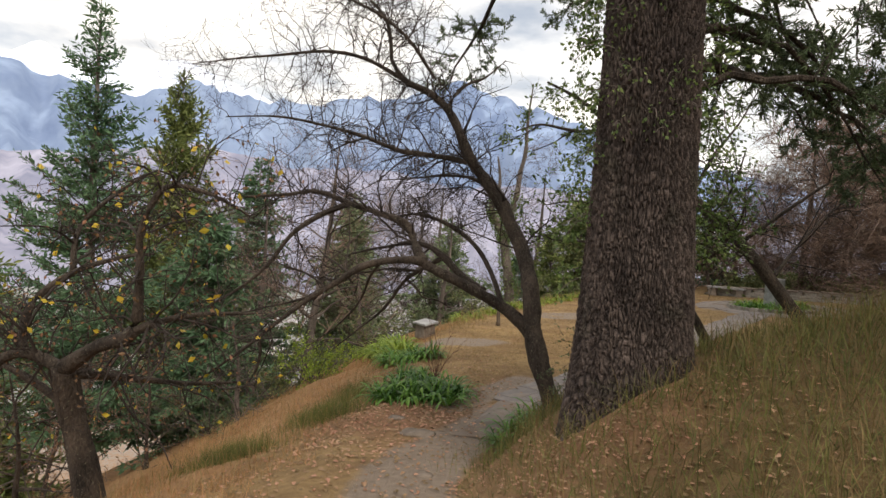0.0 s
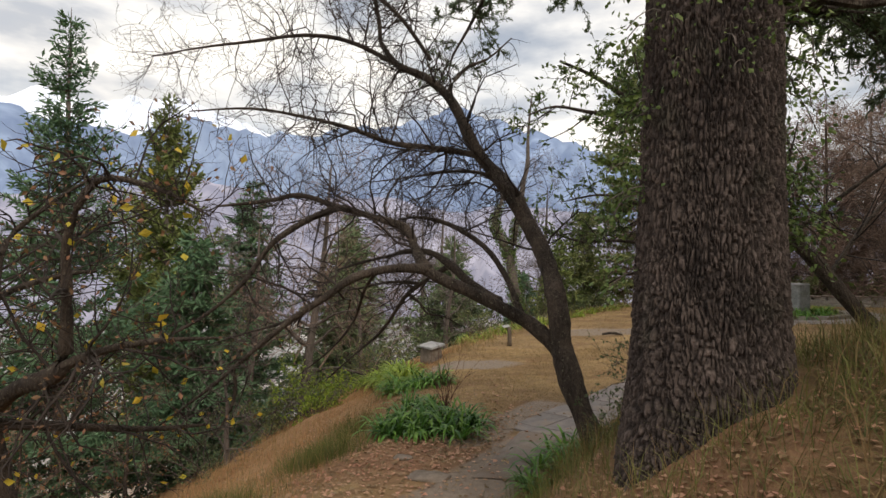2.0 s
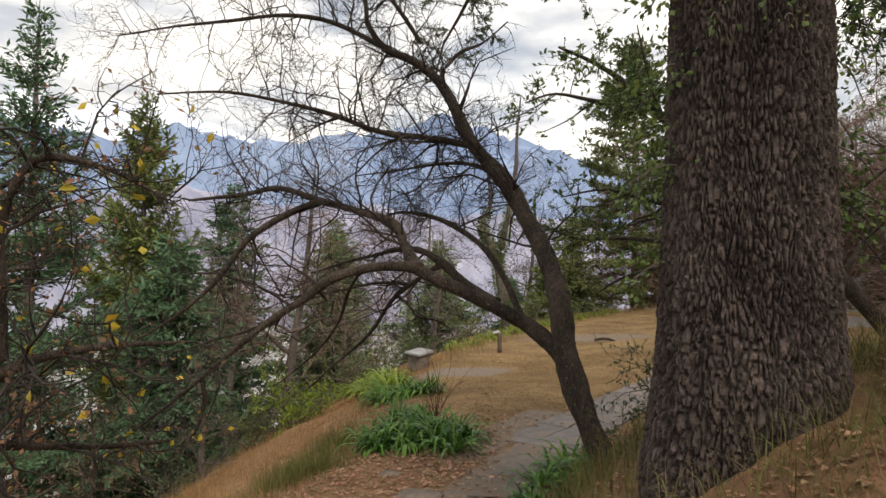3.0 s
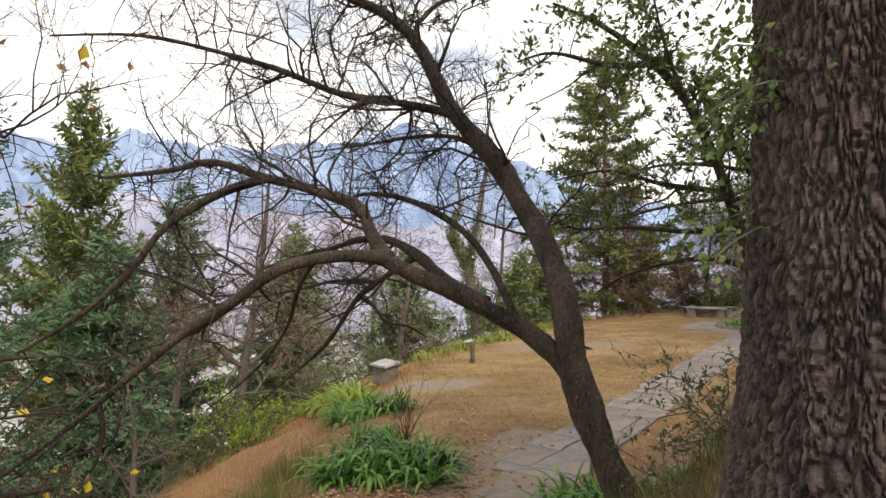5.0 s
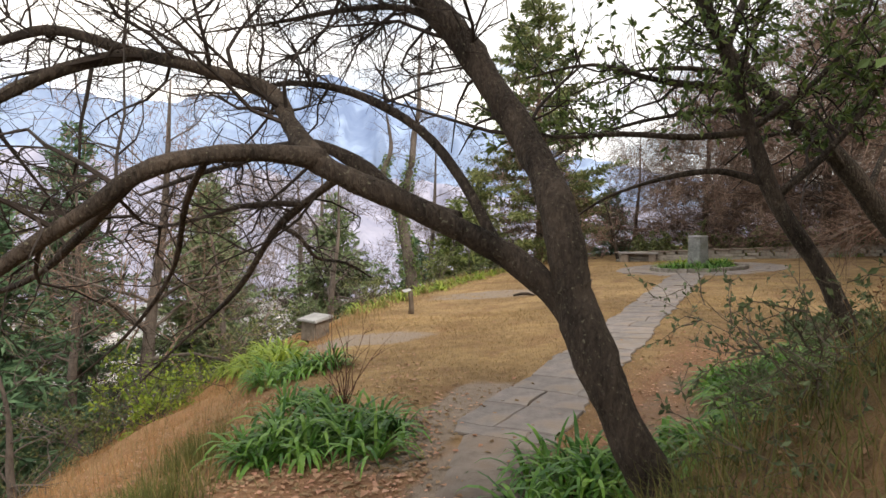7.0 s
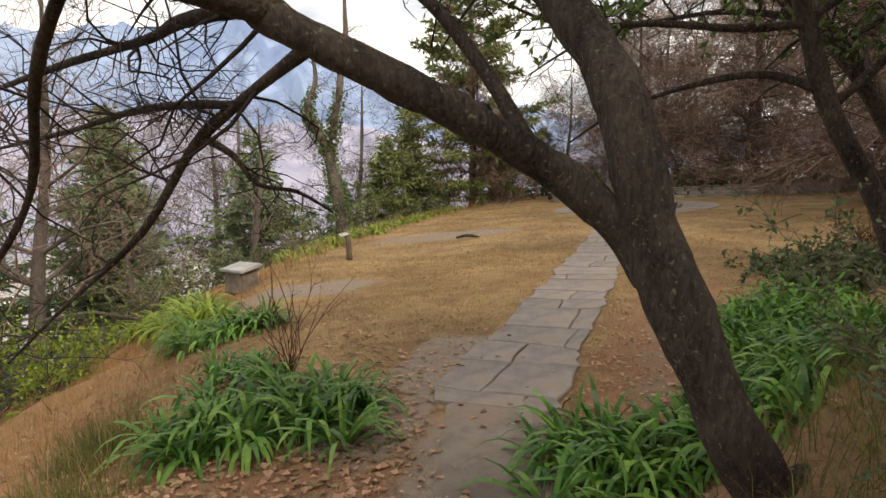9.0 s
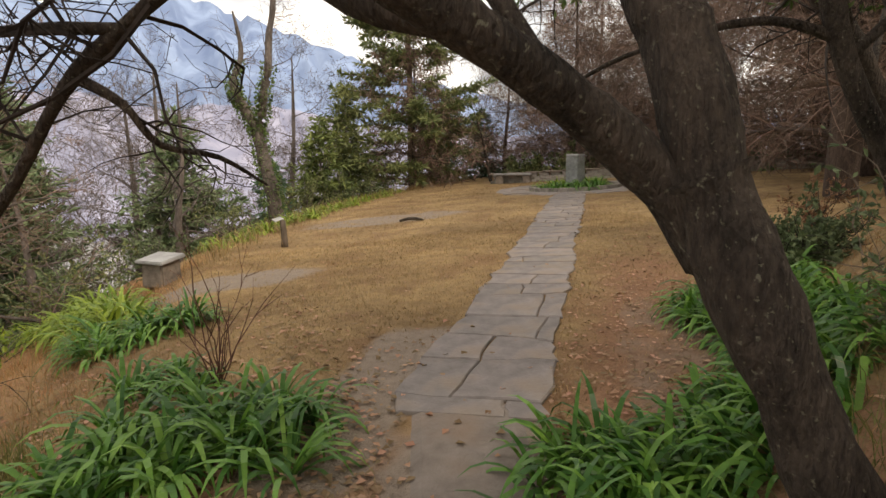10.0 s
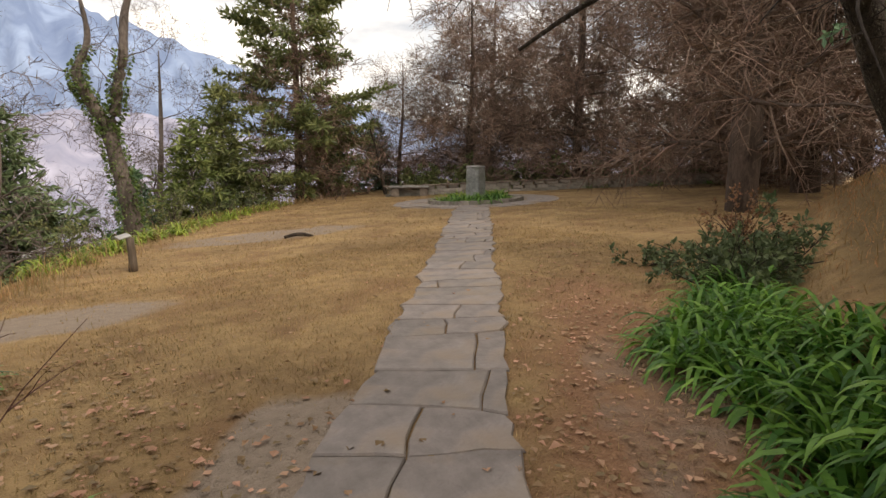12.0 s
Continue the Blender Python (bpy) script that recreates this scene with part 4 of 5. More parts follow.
clump("lily_clump", 1.95, 7.75, 0.32, 0.22, 150, 0.36, M_LILY, "small green strap-leaf tuft at the leaning tree's foot", "lily clumps")
for cx, cy, r, n in ((3.5, 8.85, 0.42, 340), (4.25, 9.45, 0.42, 360), (4.85, 10.35, 0.42, 360), (4.85, 9.7, 0.5, 360), (5.45, 10.15, 0.5, 320), (5.9, 10.8, 0.45, 280), (6.4, 11.25, 0.5, 280), (5.4, 10.75, 0.3, 200), (4.1, 8.85, 0.5, 260), (3.05, 8.45, 0.42, 260)):
    clump("lily_clump", cx, cy, r, r * 0.8, n, 0.52, M_LILY, "arching green strap leaves spreading down the bank beside the path", "lily clumps")
for cx, cy, r, n in ((-1.3, 16.0, 0.6, 340), (-0.9, 15.0, 0.5, 300), (-1.8, 17.0, 0.6, 300), (-0.6, 14.3, 0.35, 200)):
    clump("lime_clump", cx, cy, r, r * 0.8, n, 0.66, M_LILY_LIME, "yellow-green strap leaves on the edge of the bank", "lime clumps")
for k in range(9):
    t = k / 8
    ex, ey = 0.55 + 6.6 * t ** 1.1, 19.6 + 10.0 * t + random.uniform(-0.3, 0.3)
    clump("lime_clump", ex, ey, 0.6, 0.35, 190, 0.5, M_LILY_LIME, "yellow-green tufts along the lawn's edge", "lime clumps", 0.9)
for a, q in ((0.3, 1.0), (1.4, 1.0), (2.4, 0.95), (3.4, 0.95), (4.3, 1.0), (5.3, 0.95)):
    clump("bed_plant", BED[0] + q * math.cos(a), BED[1] + q * math.sin(a), 0.5, 0.5, 260, 0.6, M_LILY if a > 3 else M_LILY_LIME, "bright green arching plants in the round bed", "bed plants")


# ---------------------------------------------------------------- shrubs and trees
def leafy(twigs, n, size, width=0.5, spread=0.7):
    f = Soup()
    for tw in twigs:
        for _ in range(n):
            k = random.randrange(len(tw) - 1)
            p = tw[k].lerp(tw[k + 1], random.random())
            d = (tw[k + 1] - tw[k]).normalized() + Vector([random.gauss(0, spread) for _ in range(3)])
            f.leaf(p, d, size * random.uniform(0.6, 1.25), width)
    return f


def shrub(name, x, y, h, r, stems, leaves, size, mat, label, group="", twig=None, bark=None, spec=None, up=1.0, z=None, thin=1.0):
    ob = thing(name, Matrix.Translation((x, y, (land1(x, y) if z is None else z) - 0.05)), label, "shrub", group)
    s, twigs = Soup(), []
    for _ in range(stems):
        a = random.uniform(0, math.tau)
        q = wander((random.uniform(-0.1, 0.1) * r, random.uniform(-0.1, 0.1) * r, 0), (math.cos(a) * r, math.sin(a) * r, h * up * random.uniform(0.6, 1.2)), math.hypot(h, r * 0.6) * random.uniform(0.6, 1.05), 6, 0.16, 0.02)
        s.tube(q, [thin * 0.012 * (h ** 0.7) * (1 - 0.8 * k / 6) for k in range(7)], 5, False)
        grow(s, q, 0.01, 0.004, 0, spec or [(5.0 / max(h, 0.6), 0.42 * h, 0.65, 0.22, 0.02), (8.0, 0.16 * h + 0.05, 0.6, 0.25, 0.02)], twigs)
    part("stem_spray", s, bark or M_TWIG, ob)
    if leaves:
        part("leaf_cover", leafy(twigs, leaves, size), mat, ob)
    return ob


def conifer(name, x, y, h, r, mat, label, group, z=None, needle=0.16, dens=1.0, droop=0.03, rise=0.1, bare=0.0, bark=None, gap=0.12, start=0.1, power=0.8):
    base = (land1(x, y) if z is None else z) - 0.3
    ob = thing(name, Matrix.Translation((x, y, base)), label, "tree", group)
    s = Soup()
    s.tube([(0, 0, 0), (0.03, 0, h * 0.3), (-0.03, 0.04, h * 0.65), (0, 0, h)], [0.013 * h + 0.02, 0.01 * h + 0.01, 0.006 * h + 0.005, 0.006], 9)
    part("trunk", s, bark or M_BARK_GREY, ob, smooth=True)
    b, f = Soup(), Soup()
    zz = h * start
    while zz < h * 0.985:
        frac = (zz - h * start) / (h * (1 - start))
        reach = r * (1 - frac) ** power * random.uniform(0.75, 1.12) + 0.08
        for k in range(random.choice((5, 6, 7, 8))):
            a = random.uniform(0, math.tau)
            ln = reach * random.uniform(0.6, 1.1)
            q = wander((0, 0, zz + random.uniform(-0.1, 0.1)), (math.cos(a), math.sin(a), rise + 0.35 * frac), ln, 5, 0.07, droop)
            b.tube(q, [0.012 * ln ** 0.7 * (1 - 0.8 * i / 5) + 0.002 for i in range(6)], 4, False)
            m = max(3, int(ln * 9 * dens))
            for i in range(m):
                t = (i + random.random()) / m * 4.999
                if t < 5 * bare:
                    continue
                j = int(t)
                p = q[j].lerp(q[j + 1], t - j)
                d = (q[j + 1] - q[j]).normalized()
                side = d.cross(Vector((0, 0, 1))).normalized() * random.choice((-1, 1))
                w = (d * 0.7 + side * random.uniform(0.4, 1.0) + Vector((0, 0, random.uniform(-0.25, 0.2))))
                sl = (0.18 + 0.24 * ln * (1 - t / 5.5)) * random.uniform(0.7, 1.2)
                for c in range(max(2, int(sl * 3.4 / needle))):
                    pp = p + w.normalized() * sl * (c / max(2, int(sl * 3.4 / needle)))
                    nd = w.normalized() * 0.7 + Vector([random.gauss(0, 0.5) for _ in range(3)])
                    f.leaf(pp, nd, needle * random.uniform(0.6, 1.25), 0.3)
        zz += max(gap, 0.035 * h) * random.uniform(0.7, 1.3) * (1.15 - 0.5 * frac)
    part("branch_spray", b, bark or M_TWIG_GREY, ob)
    part("needle_foliage", f, mat, ob)
    return ob


def bare_tree(name, x, y, h, lean, mat, label, group="", limbs=7, spec=None, r0=None, z=None, rust=0, start=0.3, bark=None, thick=1.0, flat=0.5, limb_len=0.45, droop=0.02, rmin=0.006, fine=0.5):
    base = (land1(x, y) if z is None else z) - 0.25
    ob = thing(name, Matrix.Translation((x, y, base)), label, "tree", group)
    r0 = r0 or 0.018 * h + 0.02
    pts = [(0, 0, 0), (lean[0] * 0.25, lean[1] * 0.25, h * 0.3), (lean[0] * 0.6 + 0.1, lean[1] * 0.6, h * 0.62), (lean[0], lean[1], h)]
    s, line, rad = limb(pts, [r0, r0 * 0.8, r0 * 0.5, r0 * 0.12], 10, 0.2)
    part("trunk", s, bark or M_BARK_DARK, ob, smooth=True)
    spec = spec or [(3.0, 0.24 * h, 0.7, 0.2, 0.02), (5.0, 0.11 * h, 0.7, 0.24, 0.03), (7.0, 0.05 * h, 0.65, 0.25, 0.03)]
    tw, twigs = Soup(), []
    for k in range(limbs):
        t = start + (0.97 - start) * (k + random.random()) / limbs
        i = min(int(t * (len(line) - 1)), len(line) - 2)
        a = k * 2.4 + random.uniform(-0.5, 0.5)
        q = wander(line[i], (math.cos(a), math.sin(a), flat), limb_len * h * (1.15 - 0.6 * t) * random.uniform(0.75, 1.15), 7, 0.15, droop)
        lr = max(0.008, rad[i] * fine)
        c = Soup()
        c.tube(q, [lr * (1 - 0.85 * j / 7) for j in range(8)], 6)
        part("limb", c, bark or M_BARK_DARK, ob)
        grow(tw, q, lr * 0.6, 0.003, 0, spec, twigs, rmin, True)
    part("twig_spray", tw, mat, ob)
    if rust:
        part("leaf_cover", leafy(twigs, 1, rust), M_RUST, ob)
    return ob


# the crooked tree below the path
def crooked_tree():
    base = Vector((-2.55, 6.1, land1(-2.55, 6.1) - 0.3))
    tree = thing("crooked_tree", Matrix.Translation(base), "crooked dark tree with sparse brown and yellow leaves below the path", "tree")
    W = lambda pts: [Vector(p) - base for p in pts]
    spec = [(9.0, 1.15, 0.72, 0.24, 0.03), (8.0, 0.55, 0.7, 0.27, 0.03), (6.0, 0.24, 0.6, 0.25, 0.02)]
    limbs = [
        ("trunk", [(-2.5, 6.15, base.z), (-2.55, 6.15, -0.3), (-2.75, 6.1, 0.55), (-2.78, 5.95, 1.2)], [0.19, 0.15, 0.125, 0.11], None),
        ("limb", [(-2.78, 5.95, 1.15), (-2.3, 5.8, 1.45), (-1.9, 5.75, 1.64), (-1.83, 5.7, 2.2), (-1.8, 5.65, 2.62), (-1.58, 5.65, 3.04), (-1.15, 5.7, 3.0), (-0.75, 5.75, 2.8)], [0.085, 0.07, 0.058, 0.04, 0.033, 0.026, 0.018, 0.008], spec),
        ("limb", [(-1.9, 5.75, 1.64), (-1.55, 5.8, 1.78), (-1.2, 5.9, 1.84), (-0.8, 6.0, 1.86)], [0.04, 0.03, 0.022, 0.01], spec),
        ("limb", [(-2.78, 5.95, 1.15), (-3.2, 5.9, 1.3), (-3.5, 5.8, 1.1), (-3.7, 5.7, 0.8), (-3.9, 5.6, 0.7)], [0.07, 0.058, 0.045, 0.03, 0.012], spec),
        ("limb", [(-3.2, 5.9, 1.3), (-3.3, 6.1, 1.75), (-3.0, 6.3, 2.1), (-2.5, 6.4, 2.3), (-2.2, 6.5, 2.35)], [0.05, 0.042, 0.034, 0.024, 0.012], spec),
        ("limb", [(-2.7, 6.1, 0.6), (-3.2, 6.2, 0.85), (-3.8, 6.3, 1.05), (-4.4, 6.4, 1.2)], [0.06, 0.045, 0.03, 0.012], spec),
        ("limb", [(-2.7, 6.0, 1.1), (-2.4, 6.5, 0.95), (-2.0, 7.0, 0.8), (-1.6, 7.4, 0.75)], [0.05, 0.04, 0.028, 0.012], spec),
        ("limb", [(-3.0, 6.3, 2.1), (-3.1, 6.5, 2.6), (-2.9, 6.8, 3.0), (-2.6, 7.0, 3.3)], [0.035, 0.028, 0.02, 0.01], spec),
    ]
    for name, pts, radii, sp in limbs:
        s, line, rad = limb(W(pts), radii, 10, 0.25)
        ob = part(name, s, M_BARK_DARK, tree, smooth=True)
        if sp:
            t, tw = Soup(), []
            grow(t, line, radii[0] * 0.5, radii[-1], 0, sp, tw)
            part("twig_spray", t, M_TWIG, ob)
            part("leaf_cover", leafy(random.sample(tw, len(tw) // 2), 1, 0.05, 0.6), M_RUST, ob, "withered brown leaves")
            part("leaf_cover", leafy(random.sample(tw, len(tw) // 15), 1, 0.08, 0.7), M_YELLOW, ob, "yellow autumn leaves")


crooked_tree()


# two thin leaning trees on the bank
def bank_tree(name, pts, radii, limbs, label, leaf_from=99.0, leaf_n=0):
    base = Vector(pts[0])
    tree = thing(name, Matrix.Translation(base), label, "tree", "leaning trees on the bank")
    s, line, rad = limb([Vector(p) - base for p in pts], radii, 10, 0.2)
    part("trunk", s, M_BARK_DARK, tree, smooth=True)
    spec = [(7.0, 0.9, 0.7, 0.2, 0.04), (7.0, 0.45, 0.7, 0.24, 0.04), (6.0, 0.22, 0.6, 0.25, 0.02)]
    for lp in [None] + limbs:
        if lp is None:
            q = line[len(line) // 3:]
            ob = tree
        else:
            c, q, _ = limb([Vector(p) - base for p in lp], [0.035 * (1 - 0.8 * i / (len(lp) - 1)) for i in range(len(lp))], 7, 0.2)
            ob = part("limb", c, M_BARK_DARK, tree, smooth=True)
        t, tw = Soup(), []
        grow(t, q, 0.025, 0.006, 0, spec, tw, keep=headroom(base))
        part("twig_spray", t, M_TWIG, ob)
        if leaf_n:
            part("leaf_cover", leafy([w for w in tw if w[0].z + base.z > leaf_from], leaf_n, 0.075, 0.42), M_IVY, ob, "glossy green leaves")


bank_tree("leaning_sapling", [(4.85, 8.75, land1(4.85, 8.75) - 0.2), (4.51, 8.87, 1.56), (4.11, 8.94, 2.21), (3.90, 8.99, 2.83), (3.67, 9.03, 3.53), (3.37, 9.12, 4.20), (2.75, 9.21, 4.81), (2.14, 9.30, 5.16)], [0.09, 0.07, 0.064, 0.058, 0.05, 0.042, 0.032, 0.015],
          [[(4.07, 8.94, 2.35), (3.72, 9.12, 2.48), (3.37, 9.38, 2.44), (3.02, 9.74, 2.30), (2.75, 10.00, 2.08)], [(3.94, 8.99, 2.79), (3.46, 9.03, 2.74), (2.93, 9.21, 2.79), (2.40, 9.38, 2.79), (1.96, 9.47, 2.96)], [(3.81, 9.03, 3.14), (3.28, 9.21, 3.23), (2.75, 9.38, 3.40), (2.22, 9.56, 3.32)], [(3.72, 9.03, 3.40), (4.07, 9.30, 4.02), (4.34, 9.47, 4.64), (4.51, 9.56, 5.34)], [(3.10, 9.17, 4.46), (2.58, 8.94, 4.37), (2.05, 8.77, 4.41), (1.70, 8.68, 4.28)], [(3.90, 8.99, 2.79), (4.34, 8.86, 3.14), (4.69, 8.77, 3.58), (4.86, 8.77, 4.20)], [(4.11, 8.94, 2.26), (4.51, 8.77, 2.70), (4.78, 8.68, 3.14), (4.86, 8.59, 3.58)], [(3.72, 9.03, 3.40), (3.37, 8.86, 3.93), (3.10, 8.77, 4.55), (2.93, 8.68, 5.16)]],
          "thin dark leaning tree on the bank with ivy-like green leaves", 2.5, 5)
bank_tree("leaning_sapling", [(7.0, 9.7, land1(7.0, 9.7) - 0.2), (6.16, 9.92, 1.95), (5.57, 9.98, 2.70), (5.02, 10.06, 3.23), (4.70, 10.11, 3.55), (4.31, 10.17, 4.05), (3.97, 10.20, 4.79)], [0.13, 0.105, 0.095, 0.085, 0.07, 0.055, 0.03],
          [[(5.64, 9.98, 2.60), (5.18, 9.73, 2.83), (4.71, 9.55, 2.88), (4.25, 9.36, 2.79), (3.88, 9.27, 2.55)], [(5.18, 10.01, 3.11), (4.53, 10.29, 3.25), (3.88, 10.57, 3.20), (3.23, 10.76, 3.02), (2.76, 10.85, 2.74)], [(4.71, 10.11, 3.53), (4.16, 10.29, 3.67), (3.60, 10.48, 3.67), (3.04, 10.66, 3.48)], [(4.62, 10.11, 3.67), (4.99, 10.39, 4.32), (5.46, 10.57, 4.97), (5.83, 10.66, 5.72)], [(5.37, 10.01, 2.93), (6.02, 9.64, 3.58), (6.57, 9.46, 4.04), (7.13, 9.18, 4.41)], [(5.83, 9.92, 2.37), (6.39, 10.20, 3.02), (6.95, 10.39, 3.58), (7.50, 10.48, 4.04)]],
          "dark leaning bare tree on the upper bank", 4.4, 2)

# trees below the lawn, to the valley
conifer("spruce_tree", -8.75, 14.0, 8.6 - land1(-8.75, 14.0), 4.3, M_CONIFER, "tall blue-green spruce with upturned branch tips", "conifers on the slope", needle=0.18, dens=1.5, droop=-0.07, rise=0.16, gap=0.34, start=0.12, power=1.05)
conifer("pine_tree", -11.6, 22.6, 9.1 - land1(-11.6, 22.6), 4.6, M_PINE, "olive-green pine with a rounded crown", "conifers on the slope", needle=0.3, dens=1.5, droop=-0.07, rise=0.5, gap=0.42, start=0.2, power=0.8)
for cx, cy, ch, cr, cm, lab in (
        (-7.2, 17.0, 8.6, 3.0, M_CONIFER, "green deodar cedar with layered branches on the slope"),
        (-9.0, 24.5, 13.2, 3.4, M_CONIFER, "green deodar cedar with layered branches on the slope"),
        (-4.6, 24.0, 8.8, 3.0, M_FAR_CEDAR, "dark layered cedar on the slope below the lawn"),
        (-6.8, 32.0, 13.5, 3.6, M_FAR_CEDAR, "dark layered cedar on the slope below the lawn"),
        (-13.5, 16.0, 10.5, 3.4, M_PINE, "olive-green conifer low on the slope"),
        (-7.8, 8.6, 5.0, 2.2, M_PINE, "olive young conifer low on the slope"),
        (-0.8, 27.0, 7.4, 2.6, M_FAR_CEDAR, "dark layered cedar at the foot of the bank"),
        (2.6, 34.0, 5.2, 2.0, M_CONIFER, "green conifer beyond the lawn's edge"),
        (5.6, 31.0, 6.0, 2.0, M_BUSH, "dull green conifer at the lawn's edge"),
        (4.2, 29.3, 4.6, 1.7, M_PINE, "dull olive conifer at the lawn's edge"),
        (12.4, 36.5, 5.6, 1.9, M_CONIFER, "young dark-green conifer beyond the lawn"),
        (14.6, 37.0, 4.4, 1.7, M_CONIFER, "young dark-green conifer beyond the lawn"),
        (10.9, 35.5, 5.0, 1.6, M_FAR_CEDAR, "young dark conifer beyond the lawn")):
    conifer("conifer_tree", cx, cy, ch - (1.6 if cx < 0 else 0.3), cr, cm, lab, "conifers on the slope", needle=0.3, dens=1.35, droop=0.05, rise=0.15, gap=0.26, start=0.04, power=0.7)

# tall half-bare conifer at the lawn's edge
conifer("brown_conifer", 9.1, 33.0, 14.6, 4.0, M_BUSH, "tall thinning conifer with brown bare inner branches", "conifers on the slope", needle=0.34, dens=2.3, droop=0.02, rise=0.12, bare=0.36, bark=M_TWIG_BROWN, gap=0.13, start=0.06, power=0.5)
bare_tree("brown_shrub_tree", 9.1, 32.7, 8.5, (0.1, 0), M_TWIG_BROWN, "mass of brown bare twigs inside the thinning conifer", "", 34, r0=0.1, start=0.1, limb_len=0.36, flat=0.1, rmin=0.014, fine=0.3)


def ivy_tree():
    x, y = 2.2, 26.3
    z = land1(x, y) - 0.3
    t = thing("ivy_clad_tree", Matrix.Translation((x, y, z)), "forked bare tree clad in green ivy", "tree")
    lines = [([(0, 0, 0), (-0.02, 0, 0.6), (-0.12, 0, 1.6), (-0.3, 0.05, 2.65), (-0.48, 0.1, 3.65)], [0.34, 0.27, 0.23, 0.21, 0.2]),
             ([(-0.46, 0.1, 3.55), (-0.8, 0.0, 4.25), (-1.03, -0.1, 4.7), (-1.08, 0.0, 5.15), (-0.82, 0.1, 5.8), (-0.8, 0.2, 6.4), (-0.95, 0.3, 7.3)], [0.17, 0.16, 0.15, 0.12, 0.09, 0.07, 0.03]),
             ([(-0.48, 0.1, 3.6), (-0.25, 0.1, 4.2), (-0.18, 0.05, 4.8), (0.0, 0.0, 5.55), (0.1, 0.1, 6.6), (0.28, 0.1, 7.5), (0.3, 0.2, 9.0), (0.45, 0.2, 10.6)], [0.16, 0.15, 0.14, 0.13, 0.11, 0.09, 0.06, 0.02])]
    for k, (pts, radii) in enumerate(lines):
        s, line, rad = limb(pts, radii, 10, 0.3)
        ob = part("trunk" if k == 0 else "limb", s, M_BARK_GREY, t, smooth=True)
        f = Soup()
        for i in range(len(line) - 1):
            lim = 5.7 if k else 9
            if line[i].z > lim:
                continue
            for _ in range(75 if k == 0 else 45 if line[i].z > 4.8 else 70):
                a = random.uniform(0, math.tau)
                p = line[i].lerp(line[i + 1], random.random())
                o = Vector((math.cos(a), math.sin(a), random.uniform(-0.4, 0.3)))
                f.leaf(p + o * (rad[i] + random.uniform(0, 0.1)), o + Vector((0, 0, -0.4)), random.uniform(0.06, 0.11), 0.8)
        part("ivy", f, M_IVY, ob, "green ivy leaves")
        if k:
            tw = Soup()
            grow(tw, line, 0.05, 0.01, 0, [(2.4, 1.7, 0.7, 0.18, 0.01), (3.0, 0.8, 0.65, 0.22, 0.02), (5, 0.35, 0.6, 0.25, 0.02)])
            part("twig_spray", tw, M_TWIG_GREY, ob)


ivy_tree()

bare_tree("twiggy_tree", -4.2, 17.6, 7.6, (0.8, -0.3), M_TWIG_BROWN, "bare tree with a haze of fine mauve-brown twigs", "", 16, start=0.25, bark=M_BARK_GREY, rmin=0.006, fine=0.4)
GREY = "bare grey-brown deciduous tree with fine twigs"
for bx, by, bh, ln in ((-0.6, 22.5, 5.2, (0.3, 0)), (-3.0, 20.0, 5.6, (-0.6, 0.4)), (-2.0, 30.0, 10.5, (0.5, 0)), (-5.5, 27.0, 10.0, (0, 0)), (-3.4, 36.0, 13, (0, 0)), (3.6, 37.0, 11, (0.6, 0)), (-9.5, 11.5, 6.5, (0.5, 0)), (-4.4, 13.6, 4.0, (-0.3, 0)), (-7.2, 20.5, 9.0, (0.3, 0)), (6.4, 36, 8.0, (0, 0)), (-12.0, 28.0, 13.0, (0.4, 0))):
    bare_tree("bare_tree", bx, by, bh - (1.3 if bx < -1 else 0.3), ln, M_TWIG_GREY, GREY, "bare trees on the slope", 11, start=0.15, bark=M_BARK_GREY, rmin=0.009, fine=0.35)

for bx, by, bh in ((-4.5, 7.4, 2.6), (-5.9, 12.4, 3.2), (-6.6, 7.0, 3.2), (-5.0, 5.6, 2.6), (-6.6, 10.2, 3.6)):
    bare_tree("thicket_shrub", bx, by, bh, (random.uniform(-0.4, 0.4), 0), M_TWIG_BROWN, "tangled brown thicket shrub with withered leaves", "thicket on the slope", 14, start=0.1, rust=0.055, limb_len=0.6, rmin=0.004, r0=0.05)

# bushes on the bank
for sx, sy, sh, sm, lab in ((-3.0, 15.0, 1.2, M_LILY_LIME, "yellow-green bush on the dry bank"), (-3.3, 15.8, 1.7, M_LILY_LIME, "yellow-green bush on the dry bank"), (-4.6, 16.2, 1.6, M_BUSH, "loose olive-green bush on the dry bank"), (-5.4, 14.2, 1.8, M_SHRUB, "grey-green bush low on the bank"), (-2.2, 18.6, 1.5, M_BUSH, "olive-green bush below the pedestal"), (-1.1, 20.4, 1.3, M_SHRUB, "grey-green bush below the lawn's edge"), (0.6, 23.0, 1.4, M_BUSH, "olive-green bush below the lawn's edge"),
                             (3.2, 27.6, 1.9, M_BUSH, "dull green bush on the lawn's edge"), (5.0, 29.0, 1.8, M_SHRUB, "grey-green bush on the lawn's edge"), (6.8, 30.6, 1.8, M_BUSH, "dull green bush on the lawn's edge"), (11.6, 34.4, 1.4, M_BUSH, "dull green bush beyond the lawn")):
    shrub("bush", sx, sy, sh, sh * 0.8, 16, 5, 0.085, sm, lab, "bushes on the bank", M_TWIG_GREY, M_TWIG_GREY)

